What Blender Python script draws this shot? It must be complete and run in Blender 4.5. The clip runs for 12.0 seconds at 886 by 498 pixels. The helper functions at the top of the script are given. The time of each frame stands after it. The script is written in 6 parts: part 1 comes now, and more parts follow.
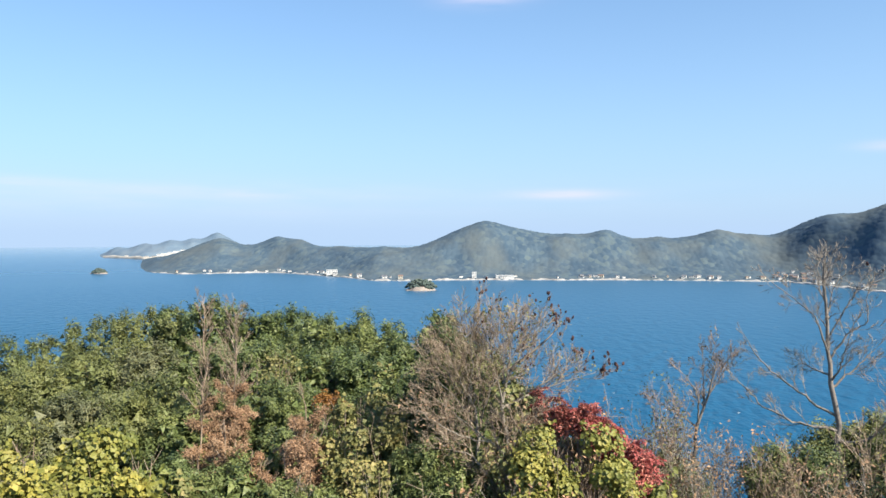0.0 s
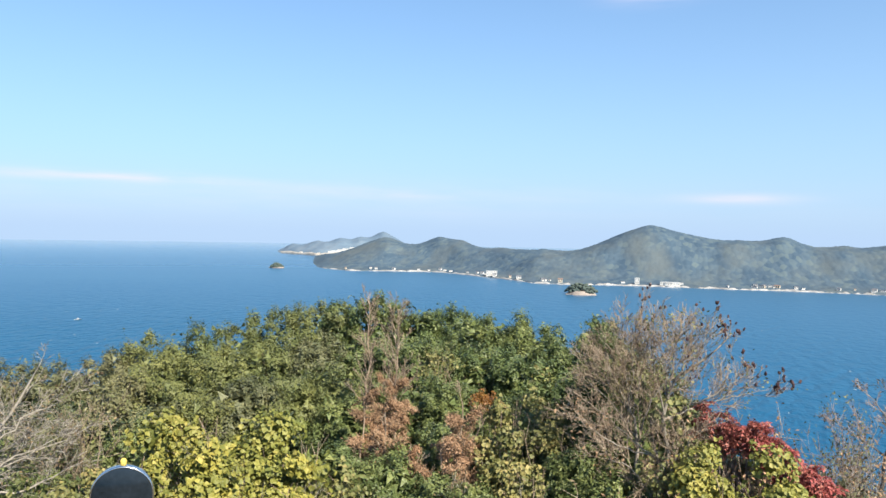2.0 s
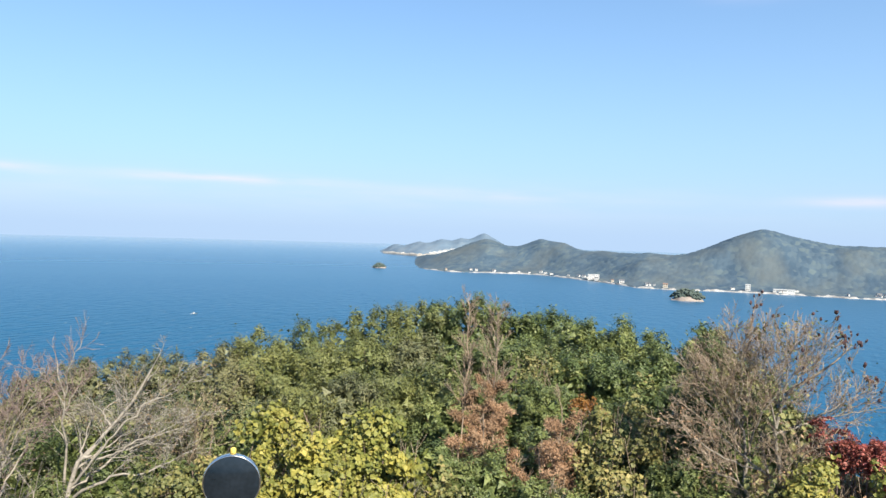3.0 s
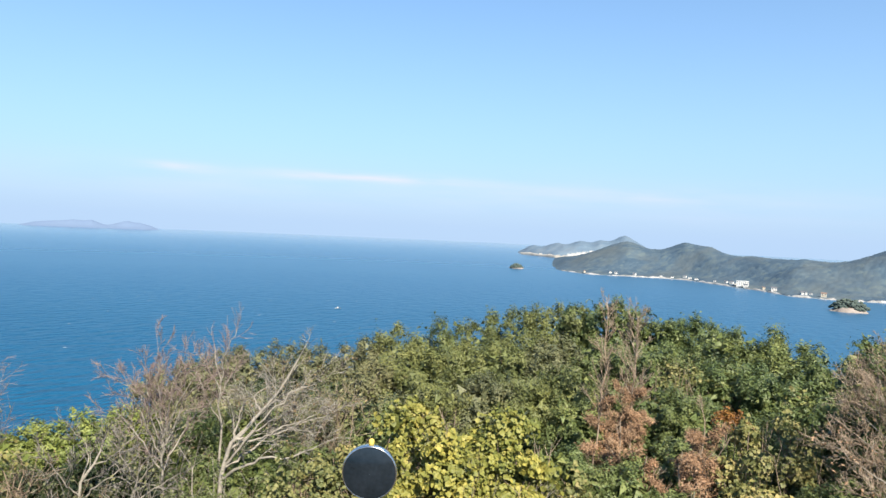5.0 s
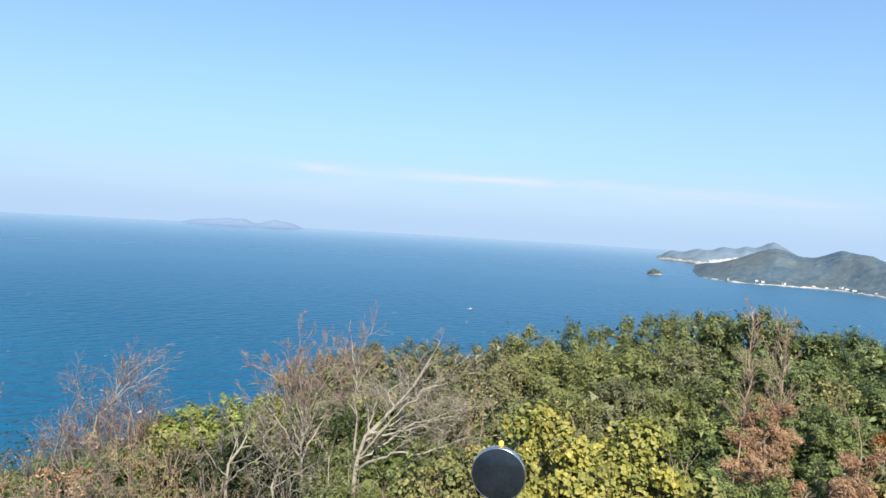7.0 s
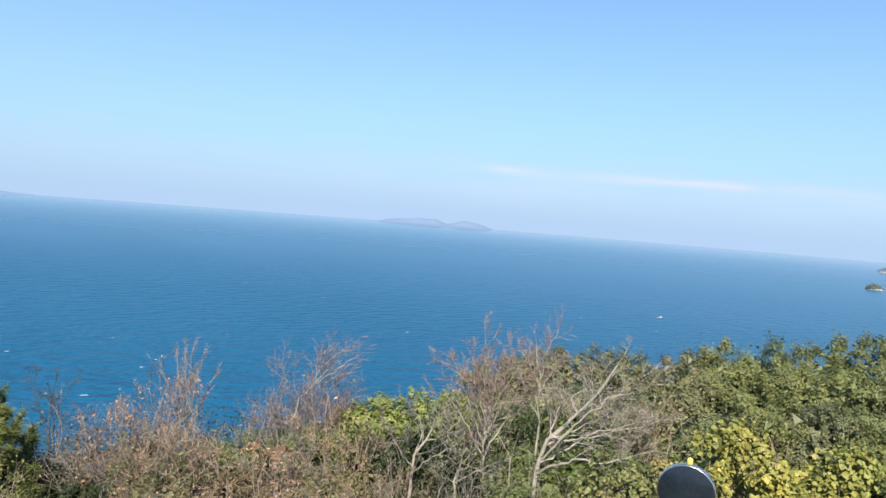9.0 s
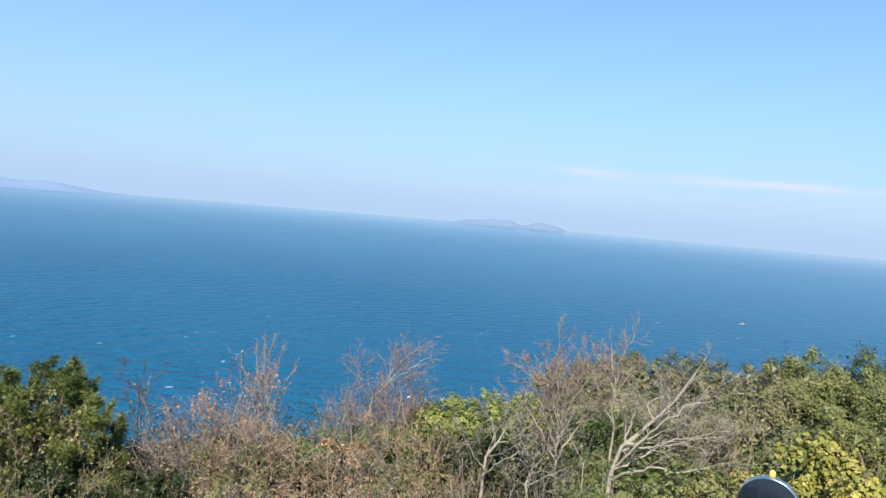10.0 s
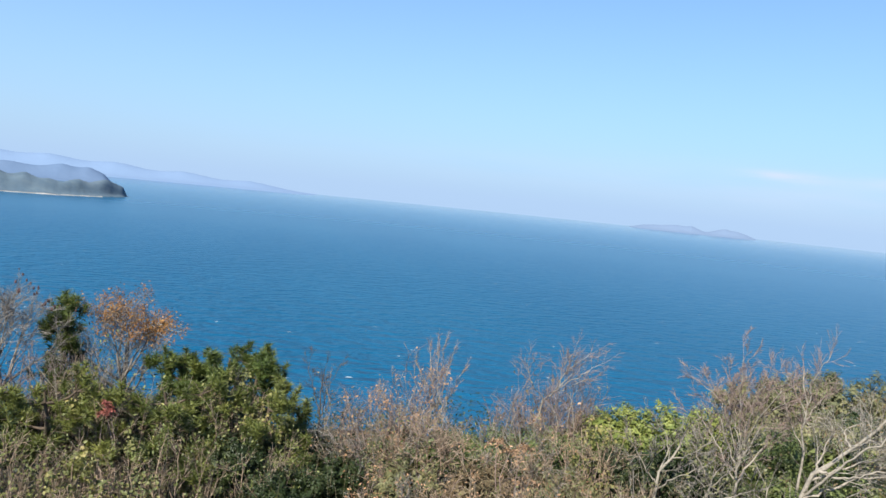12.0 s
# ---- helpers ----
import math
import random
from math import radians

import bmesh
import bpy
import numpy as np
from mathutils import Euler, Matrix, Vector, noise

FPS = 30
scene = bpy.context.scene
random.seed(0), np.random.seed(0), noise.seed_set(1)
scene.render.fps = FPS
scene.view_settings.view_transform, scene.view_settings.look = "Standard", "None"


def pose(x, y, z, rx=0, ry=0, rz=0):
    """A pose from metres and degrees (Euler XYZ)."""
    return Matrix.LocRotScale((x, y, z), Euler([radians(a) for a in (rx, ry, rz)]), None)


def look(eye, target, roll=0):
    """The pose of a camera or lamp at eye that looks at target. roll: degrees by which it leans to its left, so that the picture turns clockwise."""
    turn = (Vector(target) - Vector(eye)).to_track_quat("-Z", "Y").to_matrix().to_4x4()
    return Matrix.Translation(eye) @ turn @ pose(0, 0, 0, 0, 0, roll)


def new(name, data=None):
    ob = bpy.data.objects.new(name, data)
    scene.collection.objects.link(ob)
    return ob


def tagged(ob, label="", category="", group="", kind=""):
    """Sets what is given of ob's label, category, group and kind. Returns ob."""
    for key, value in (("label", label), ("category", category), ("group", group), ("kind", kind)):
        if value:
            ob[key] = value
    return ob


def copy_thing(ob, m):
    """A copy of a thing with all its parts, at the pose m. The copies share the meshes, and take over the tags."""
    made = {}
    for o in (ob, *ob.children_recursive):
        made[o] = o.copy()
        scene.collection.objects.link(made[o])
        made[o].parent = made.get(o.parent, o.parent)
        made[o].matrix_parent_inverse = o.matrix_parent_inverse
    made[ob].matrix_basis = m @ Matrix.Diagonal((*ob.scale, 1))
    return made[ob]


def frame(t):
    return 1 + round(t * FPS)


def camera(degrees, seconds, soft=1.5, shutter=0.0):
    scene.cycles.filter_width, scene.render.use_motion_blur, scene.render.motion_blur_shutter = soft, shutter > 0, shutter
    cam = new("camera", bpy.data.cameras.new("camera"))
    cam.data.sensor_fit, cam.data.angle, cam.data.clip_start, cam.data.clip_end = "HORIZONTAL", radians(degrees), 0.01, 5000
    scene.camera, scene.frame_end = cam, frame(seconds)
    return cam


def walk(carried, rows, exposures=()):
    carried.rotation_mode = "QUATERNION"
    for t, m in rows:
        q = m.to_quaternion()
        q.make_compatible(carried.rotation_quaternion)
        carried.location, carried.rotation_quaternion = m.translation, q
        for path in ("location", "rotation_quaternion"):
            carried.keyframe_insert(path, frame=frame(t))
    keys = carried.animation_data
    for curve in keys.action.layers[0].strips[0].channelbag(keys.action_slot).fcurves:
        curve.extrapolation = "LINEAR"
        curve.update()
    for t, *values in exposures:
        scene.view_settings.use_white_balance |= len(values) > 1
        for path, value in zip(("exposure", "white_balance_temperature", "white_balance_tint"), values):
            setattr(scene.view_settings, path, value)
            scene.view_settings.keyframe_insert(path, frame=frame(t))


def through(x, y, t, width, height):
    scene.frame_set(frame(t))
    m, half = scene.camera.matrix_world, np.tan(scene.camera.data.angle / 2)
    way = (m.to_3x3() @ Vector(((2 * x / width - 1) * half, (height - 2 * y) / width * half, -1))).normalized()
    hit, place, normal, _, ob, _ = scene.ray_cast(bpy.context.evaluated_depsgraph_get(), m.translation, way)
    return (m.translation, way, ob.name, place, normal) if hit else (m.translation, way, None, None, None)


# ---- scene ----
cam = camera(60.74, 12.0, soft=1.5)
EYE = (0.0, 0.0, 90.0)
PATH = [
    (0.0, pose(*EYE, 88.67, 0.07, 6.08)),
    (0.5, pose(*EYE, 88.68, -0.28, 9.14)),
    (1.0, pose(*EYE, 88.69, -0.40, 11.21)),
    (1.5, pose(*EYE, 88.72, -0.71, 15.17)),
    (2.0, pose(*EYE, 88.72, -1.13, 18.20)),
    (2.5, pose(*EYE, 88.73, -1.37, 22.29)),
    (3.0, pose(*EYE, 88.67, -1.70, 25.82)),
    (5.0, pose(*EYE, 88.32, -2.57, 36.25)),
    (5.5, pose(*EYE, 88.21, -2.78, 39.50)),
    (6.0, pose(*EYE, 88.12, -3.02, 41.91)),
    (6.5, pose(*EYE, 88.06, -3.15, 43.68)),
    (8.5, pose(*EYE, 87.36, -4.39, 57.61)),
    (9.0, pose(*EYE, 87.16, -4.53, 60.61)),
    (9.5, pose(*EYE, 87.01, -4.59, 63.01)),
    (10.0, pose(*EYE, 86.79, -4.89, 66.27)),
    (10.5, pose(*EYE, 86.61, -4.86, 69.66)),
    (11.0, pose(*EYE, 86.32, -5.25, 73.06)),
    (11.5, pose(*EYE, 86.03, -5.50, 76.22)),
    (12.0, pose(*EYE, 85.76, -5.68, 79.53)),
]
walk(cam, PATH, exposures=[(0.0, 1.19, 6500, 10), (6.0, 1.15, 6450, 10), (9.0, 1.09, 6350, 10), (12.0, 1.06, 6250, 10)])

# ---- world, sun ----
SUN_AZ, SUN_EL = -125.0, 43.0      # degrees to the left of +y, degrees up
world = bpy.data.worlds.new("sky")
scene.world = world
world.use_nodes = True
wn, wl = world.node_tree.nodes, world.node_tree.links
wn.clear()


def wmath(op, a, b=None, c=None):
    n = wn.new("ShaderNodeMath")
    n.operation = op
    for i, v in enumerate((a, b, c)):
        if v is None:
            continue
        if isinstance(v, (int, float)):
            n.inputs[i].default_value = v
        else:
            wl.new(v, n.inputs[i])
    return n.outputs[0]


sky = wn.new("ShaderNodeTexSky")
sky.sky_type = "NISHITA"
sky.sun_disc = False
sky.sun_elevation, sky.sun_rotation = radians(SUN_EL), radians(-SUN_AZ)
sky.altitude, sky.air_density, sky.dust_density, sky.ozone_density = 0.0, 1.0, 0.6, 3.0
coord = wn.new("ShaderNodeTexCoord")
xyz = wn.new("ShaderNodeSeparateXYZ")
wl.new(coord.outputs["Generated"], xyz.inputs[0])
az = wmath("ARCTAN2", wmath("MULTIPLY", xyz.outputs[0], -1.0), xyz.outputs[1])
el = wmath("ARCSINE", xyz.outputs[2])
# thin cloud streaks low over the sea
streak = wn.new("ShaderNodeTexNoise")
streak.inputs["Scale"].default_value, streak.inputs["Detail"].default_value = 6.0, 6.0
stretch = wn.new("ShaderNodeVectorMath")
stretch.operation = "MULTIPLY"
stretch.inputs[1].default_value = (1.0, 1.0, 8.0)
wl.new(coord.outputs["Generated"], stretch.inputs[0])
wl.new(stretch.outputs[0], streak.inputs["Vector"])
clouds = None
for a0, e0, wa, we, k in ((-3.0, 2.75, 3.4, 0.34, 0.52), (41.0, 3.42, 6.5, 0.32, 0.95), (55.5, 3.45, 2.4, 0.32, 0.85), (22.0, 2.9, 8.0, 0.5, 0.25),
                          (3.2, 16.9, 3.0, 0.6, 0.5), (-25.0, 5.6, 2.0, 0.35, 0.5), (35.0, 2.4, 40.0, 1.5, 0.16)):
    da = wmath("DIVIDE", wmath("SUBTRACT", az, radians(a0)), radians(wa))
    de = wmath("DIVIDE", wmath("SUBTRACT", el, radians(e0)), radians(we))
    g = wmath("EXPONENT", wmath("MULTIPLY", wmath("ADD", wmath("MULTIPLY", da, da), wmath("MULTIPLY", de, de)), -1.0))
    g = wmath("MULTIPLY", g, k)
    clouds = g if clouds is None else wmath("ADD", clouds, g)
ragged = wmath("MULTIPLY_ADD", streak.outputs[0], 2.6, -0.6)
cover = wn.new("ShaderNodeClamp")
wl.new(wmath("MULTIPLY", clouds, ragged), cover.inputs[0])
tint = wn.new("ShaderNodeMix")
tint.data_type, tint.blend_type = "RGBA", "MULTIPLY"
tint.inputs["Factor"].default_value = 1.0
wl.new(sky.outputs[0], tint.inputs["A"])
tint.inputs["B"].default_value = (0.72, 1.05, 1.22, 1)
# milky haze towards the horizon
low = wmath("MULTIPLY", wmath("EXPONENT", wmath("MULTIPLY", wmath("MAXIMUM", el, 0.0), -1 / radians(15.0))), 0.94)
haze = wn.new("ShaderNodeMix")
haze.data_type = "RGBA"
wl.new(low, haze.inputs["Factor"])
wl.new(tint.outputs["Result"], haze.inputs["A"])
haze.inputs["B"].default_value = (3.33, 4.50, 6.25, 1)
veil = wn.new("ShaderNodeMix")
veil.data_type = "RGBA"
wl.new(cover.outputs[0], veil.inputs["Factor"])
wl.new(haze.outputs["Result"], veil.inputs["A"])
veil.inputs["B"].default_value = (6.3, 5.8, 6.9, 1)
back = wn.new("ShaderNodeBackground")
back.inputs["Strength"].default_value = 0.07
wl.new(veil.outputs["Result"], back.inputs["Color"])
wout = wn.new("ShaderNodeOutputWorld")
wl.new(back.outputs[0], wout.inputs["Surface"])

sun = new("sun", bpy.data.lights.new("sun", "SUN"))
sun.data.energy, sun.data.angle, sun.data.color = 5.0, radians(0.6), (1.0, 0.91, 0.76)
toward = Vector((-math.sin(radians(SUN_AZ)) * math.cos(radians(SUN_EL)), math.cos(radians(SUN_AZ)) * math.cos(radians(SUN_EL)), math.sin(radians(SUN_EL))))
sun.matrix_world = look(toward * 200 + Vector(EYE), EYE)

# ---- materials ----
def shader(name):
    m = bpy.data.materials.new(name)
    m.use_nodes = True
    nt = m.node_tree
    return m, nt, nt.nodes["Principled BSDF"], nt.nodes["Material Output"]


def noise_tex(nt, scale, detail=4.0, stretch=None):
    n = nt.nodes.new("ShaderNodeTexNoise")
    n.inputs["Scale"].default_value, n.inputs["Detail"].default_value = scale, detail
    tc = nt.nodes.new("ShaderNodeTexCoord")
    if stretch:
        v = nt.nodes.new("ShaderNodeVectorMath")
        v.operation = "MULTIPLY"
        v.inputs[1].default_value = stretch
        nt.links.new(tc.outputs["Object"], v.inputs[0])
        nt.links.new(v.outputs[0], n.inputs["Vector"])
    else:
        nt.links.new(tc.outputs["Object"], n.inputs["Vector"])
    return n.outputs[0]


def ramp(nt, fac, stops):
    r = nt.nodes.new("ShaderNodeValToRGB")
    e = r.color_ramp.elements
    while len(e) < len(stops):
        e.new(0.5)
    for k, (p, c) in zip(e, stops):
        k.position, k.color = p, (*c, 1)
    nt.links.new(fac, r.inputs[0])
    return r.outputs[0]


def mix(nt, fac, a, b, kind="MIX"):
    n = nt.nodes.new("ShaderNodeMix")
    n.data_type, n.blend_type = "RGBA", kind
    for v, s in ((fac, "Factor"), (a, "A"), (b, "B")):
        if isinstance(v, (int, float)):
            n.inputs[s].default_value = v
        elif isinstance(v, tuple):
            n.inputs[s].default_value = (*v, 1)
        else:
            nt.links.new(v, n.inputs[s])
    return n.outputs["Result"]


def bump(nt, bsdf, height, strength, distance):
    b = nt.nodes.new("ShaderNodeBump")
    b.inputs["Strength"].default_value, b.inputs["Distance"].default_value = strength, distance
    nt.links.new(height, b.inputs["Height"])
    nt.links.new(b.outputs[0], bsdf.inputs["Normal"])


def leaf_mat(name, stops, through=0.3, rough=0.5, scale=2.1, mass=0.7):
    """Leaves: shades out of the stops, partly clump by clump, partly leaf by leaf; some light passes through."""
    m, nt, b, out = shader(name)
    geo = nt.nodes.new("ShaderNodeNewGeometry")
    clump = ramp(nt, noise_tex(nt, scale, 2.0), ((0.25, (0, 0, 0)), (0.75, (1, 1, 1))))
    col = ramp(nt, mix(nt, mass, geo.outputs["Random Per Island"], clump), stops)
    whole = nt.nodes.new("ShaderNodeObjectInfo")
    col = mix(nt, 1.0, col, ramp(nt, whole.outputs["Random"], ((0.0, (0.80, 0.86, 0.86)), (0.5, (0.97, 0.97, 0.97)), (1.0, (1.10, 1.05, 0.98)))), "MULTIPLY")
    # random dark patches painted in, imitating shaded gaps among the leaves
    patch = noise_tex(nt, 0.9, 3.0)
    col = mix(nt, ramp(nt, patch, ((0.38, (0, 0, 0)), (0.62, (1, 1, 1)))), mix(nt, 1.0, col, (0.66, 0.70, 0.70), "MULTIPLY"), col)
    nt.links.new(col, b.inputs["Base Color"])
    b.inputs["Roughness"].default_value = rough
    b.inputs["Specular IOR Level"].default_value = 0.32
    bump(nt, b, noise_tex(nt, 17.0, 3.0), 0.7, 0.05)
    t = nt.nodes.new("ShaderNodeBsdfTranslucent")
    nt.links.new(col, t.inputs["Color"])
    x = nt.nodes.new("ShaderNodeMixShader")
    x.inputs[0].default_value = through * 0.65
    nt.links.new(b.outputs[0], x.inputs[1])
    nt.links.new(t.outputs[0], x.inputs[2])
    nt.links.new(x.outputs[0], out.inputs["Surface"])
    return m


def plain_mat(name, a, b2, scale, rough=0.8, bumps=0.0, metallic=0.0, stretch=None, spec=0.3):
    """Two colours mixed by a noise of that scale with a finer one over it."""
    m, nt, b, out = shader(name)
    n1 = noise_tex(nt, scale, 5.0, stretch)
    n2 = noise_tex(nt, scale * 7.3, 3.0, stretch)
    f = mix(nt, 0.35, n1, n2)
    nt.links.new(ramp(nt, f, ((0.36, a), (0.64, b2))), b.inputs["Base Color"])
    b.inputs["Roughness"].default_value, b.inputs["Metallic"].default_value = rough, metallic
    b.inputs["Specular IOR Level"].default_value = spec
    if bumps:
        bump(nt, b, f, 0.6, bumps)
    return m


def twig_mat(name, stops):
    """Bark on thin stems: every stem its own shade."""
    m, nt, b, out = shader(name)
    geo = nt.nodes.new("ShaderNodeNewGeometry")
    col = ramp(nt, geo.outputs["Random Per Island"], stops)
    n = noise_tex(nt, 22.0, 3.0)
    nt.links.new(mix(nt, 1.0, col, ramp(nt, n, ((0.3, (0.6, 0.6, 0.6)), (0.7, (1, 1, 1)))), "MULTIPLY"), b.inputs["Base Color"])
    b.inputs["Roughness"].default_value = 0.85
    b.inputs["Specular IOR Level"].default_value = 0.2
    return m


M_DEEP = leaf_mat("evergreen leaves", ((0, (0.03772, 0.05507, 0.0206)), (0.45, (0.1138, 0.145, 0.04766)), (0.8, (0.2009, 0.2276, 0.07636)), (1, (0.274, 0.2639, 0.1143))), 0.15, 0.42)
# leaf colour darkened to stand in for shade in the gaps
M_SHADELEAF = leaf_mat("leaves darkened as shade", ((0, (0.01344, 0.02304, 0.00864)), (0.6, (0.03264, 0.048, 0.01512)), (1, (0.0672, 0.0816, 0.027))), 0.1, 0.45)
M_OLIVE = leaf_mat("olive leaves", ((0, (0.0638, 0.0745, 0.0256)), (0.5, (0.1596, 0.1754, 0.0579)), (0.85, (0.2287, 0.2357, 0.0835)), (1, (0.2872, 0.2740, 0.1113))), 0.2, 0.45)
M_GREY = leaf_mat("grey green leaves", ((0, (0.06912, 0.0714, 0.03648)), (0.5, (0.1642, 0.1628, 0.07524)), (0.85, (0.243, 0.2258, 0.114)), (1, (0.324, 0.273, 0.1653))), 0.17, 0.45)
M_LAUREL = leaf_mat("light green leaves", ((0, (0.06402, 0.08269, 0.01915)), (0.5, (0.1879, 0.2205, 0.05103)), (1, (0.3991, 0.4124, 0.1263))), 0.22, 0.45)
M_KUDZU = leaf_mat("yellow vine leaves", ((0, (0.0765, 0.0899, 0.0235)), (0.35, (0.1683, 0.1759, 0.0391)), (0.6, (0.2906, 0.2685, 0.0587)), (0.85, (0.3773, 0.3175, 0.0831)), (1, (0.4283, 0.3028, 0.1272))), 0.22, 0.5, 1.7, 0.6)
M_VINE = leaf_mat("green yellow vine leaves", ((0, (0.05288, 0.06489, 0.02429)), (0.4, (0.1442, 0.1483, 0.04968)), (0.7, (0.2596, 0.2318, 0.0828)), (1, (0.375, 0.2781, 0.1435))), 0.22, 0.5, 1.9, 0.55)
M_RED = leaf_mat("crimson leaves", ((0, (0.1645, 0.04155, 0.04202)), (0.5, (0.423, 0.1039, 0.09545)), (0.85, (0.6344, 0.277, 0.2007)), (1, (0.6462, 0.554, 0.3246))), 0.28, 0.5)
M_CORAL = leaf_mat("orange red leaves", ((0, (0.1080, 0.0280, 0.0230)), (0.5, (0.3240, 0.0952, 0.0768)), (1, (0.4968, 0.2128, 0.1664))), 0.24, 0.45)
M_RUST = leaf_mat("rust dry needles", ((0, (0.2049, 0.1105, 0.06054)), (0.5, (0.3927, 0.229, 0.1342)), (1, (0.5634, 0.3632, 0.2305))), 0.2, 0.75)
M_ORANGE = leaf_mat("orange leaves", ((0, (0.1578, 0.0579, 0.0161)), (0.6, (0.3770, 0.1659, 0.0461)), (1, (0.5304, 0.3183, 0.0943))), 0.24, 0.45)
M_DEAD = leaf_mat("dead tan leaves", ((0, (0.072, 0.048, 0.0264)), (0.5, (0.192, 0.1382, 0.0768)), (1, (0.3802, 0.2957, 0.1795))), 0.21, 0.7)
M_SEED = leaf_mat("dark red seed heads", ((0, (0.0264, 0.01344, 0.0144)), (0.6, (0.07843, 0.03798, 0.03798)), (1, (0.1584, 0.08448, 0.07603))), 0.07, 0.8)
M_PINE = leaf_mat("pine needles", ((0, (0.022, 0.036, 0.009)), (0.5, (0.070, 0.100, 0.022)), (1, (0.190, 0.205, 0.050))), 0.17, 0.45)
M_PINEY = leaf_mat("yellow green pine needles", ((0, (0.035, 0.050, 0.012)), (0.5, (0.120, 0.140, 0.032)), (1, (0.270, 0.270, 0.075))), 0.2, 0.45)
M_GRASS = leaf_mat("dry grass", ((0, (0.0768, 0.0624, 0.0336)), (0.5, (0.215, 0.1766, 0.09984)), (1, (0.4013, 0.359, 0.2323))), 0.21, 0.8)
M_BARK = twig_mat("brown bark", ((0.0, (0.068, 0.0496, 0.036)), (1.0, (0.136, 0.104, 0.076))))
M_PALE = twig_mat("pale grey bark", ((0.0, (0.17, 0.1469, 0.1198)), (0.6, (0.3091, 0.2782, 0.2318)), (1.0, (0.4327, 0.4018, 0.3478))))
M_TAN = twig_mat("tan twigs", ((0.0, (0.1792, 0.132, 0.0924)), (0.6, (0.3226, 0.2464, 0.1804)), (1.0, (0.448, 0.3696, 0.2816))))
M_GREYB = twig_mat("grey brown bark", ((0.0, (0.136, 0.1219, 0.1051)), (0.6, (0.2295, 0.2048, 0.1828)), (1.0, (0.374, 0.3484, 0.3107))))
M_DRY = twig_mat("pinkish tan twigs", ((0.0, (0.2137, 0.1451, 0.1058)), (0.6, (0.3764, 0.2721, 0.1993)), (1.0, (0.5086, 0.3901, 0.2929))))
M_MAUVE = twig_mat("reddish twigs", ((0.0, (0.208, 0.148, 0.128)), (1.0, (0.336, 0.264, 0.232))))
M_SOIL = plain_mat("leaf litter soil", (0.036, 0.0288, 0.0176), (0.096, 0.076, 0.044), 0.9, 0.95, 0.05)
M_CONC = plain_mat("pale concrete", (0.1404, 0.1382, 0.1350), (0.3888, 0.3834, 0.3726), 0.045, 0.85)
M_WHITE = plain_mat("white painted wall", (0.48, 0.48, 0.464), (0.592, 0.592, 0.576), 0.3, 0.7)
M_CREAM = plain_mat("cream wall", (0.416, 0.376, 0.304), (0.512, 0.464, 0.384), 0.3, 0.8)
M_ROOF = plain_mat("grey tile roof", (0.08, 0.084, 0.096), (0.16, 0.164, 0.176), 0.8, 0.6)
M_ROOFR = plain_mat("brown tile roof", (0.16, 0.104, 0.08), (0.256, 0.176, 0.136), 0.8, 0.7)
M_PANE = plain_mat("dark window glass", (0.02, 0.03, 0.04), (0.05, 0.06, 0.07), 0.5, 0.15)
M_ROCK = plain_mat("pinkish bare rock", (0.17, 0.145, 0.128), (0.30, 0.258, 0.228), 0.09, 0.9, 0.6)
M_CLIFF = plain_mat("pale cliff", (0.24, 0.224, 0.2), (0.416, 0.392, 0.352), 0.04, 0.9, 0.8)
M_FOAM = plain_mat("white foam", (0.496, 0.544, 0.56), (0.68, 0.696, 0.704), 0.6, 0.6)
M_YELLOW = plain_mat("yellow enamel", (0.5456, 0.4032, 0.0728), (0.6512, 0.5152, 0.1248), 4.0, 0.4, spec=0.5)
M_CHROME = plain_mat("bright steel rim", (0.62, 0.62, 0.62), (0.76, 0.76, 0.76), 5.0, 0.22, metallic=1.0)
# the dark surroundings it would reflect are painted into the base colour
M_FACE = plain_mat("mirror with dark reflection painted in", (0.006, 0.010, 0.014), (0.014, 0.020, 0.028), 3.0, 0.14, spec=0.4)
M_STEEL = plain_mat("galvanised steel", (0.36, 0.37, 0.38), (0.50, 0.51, 0.52), 6.0, 0.45, metallic=0.8)


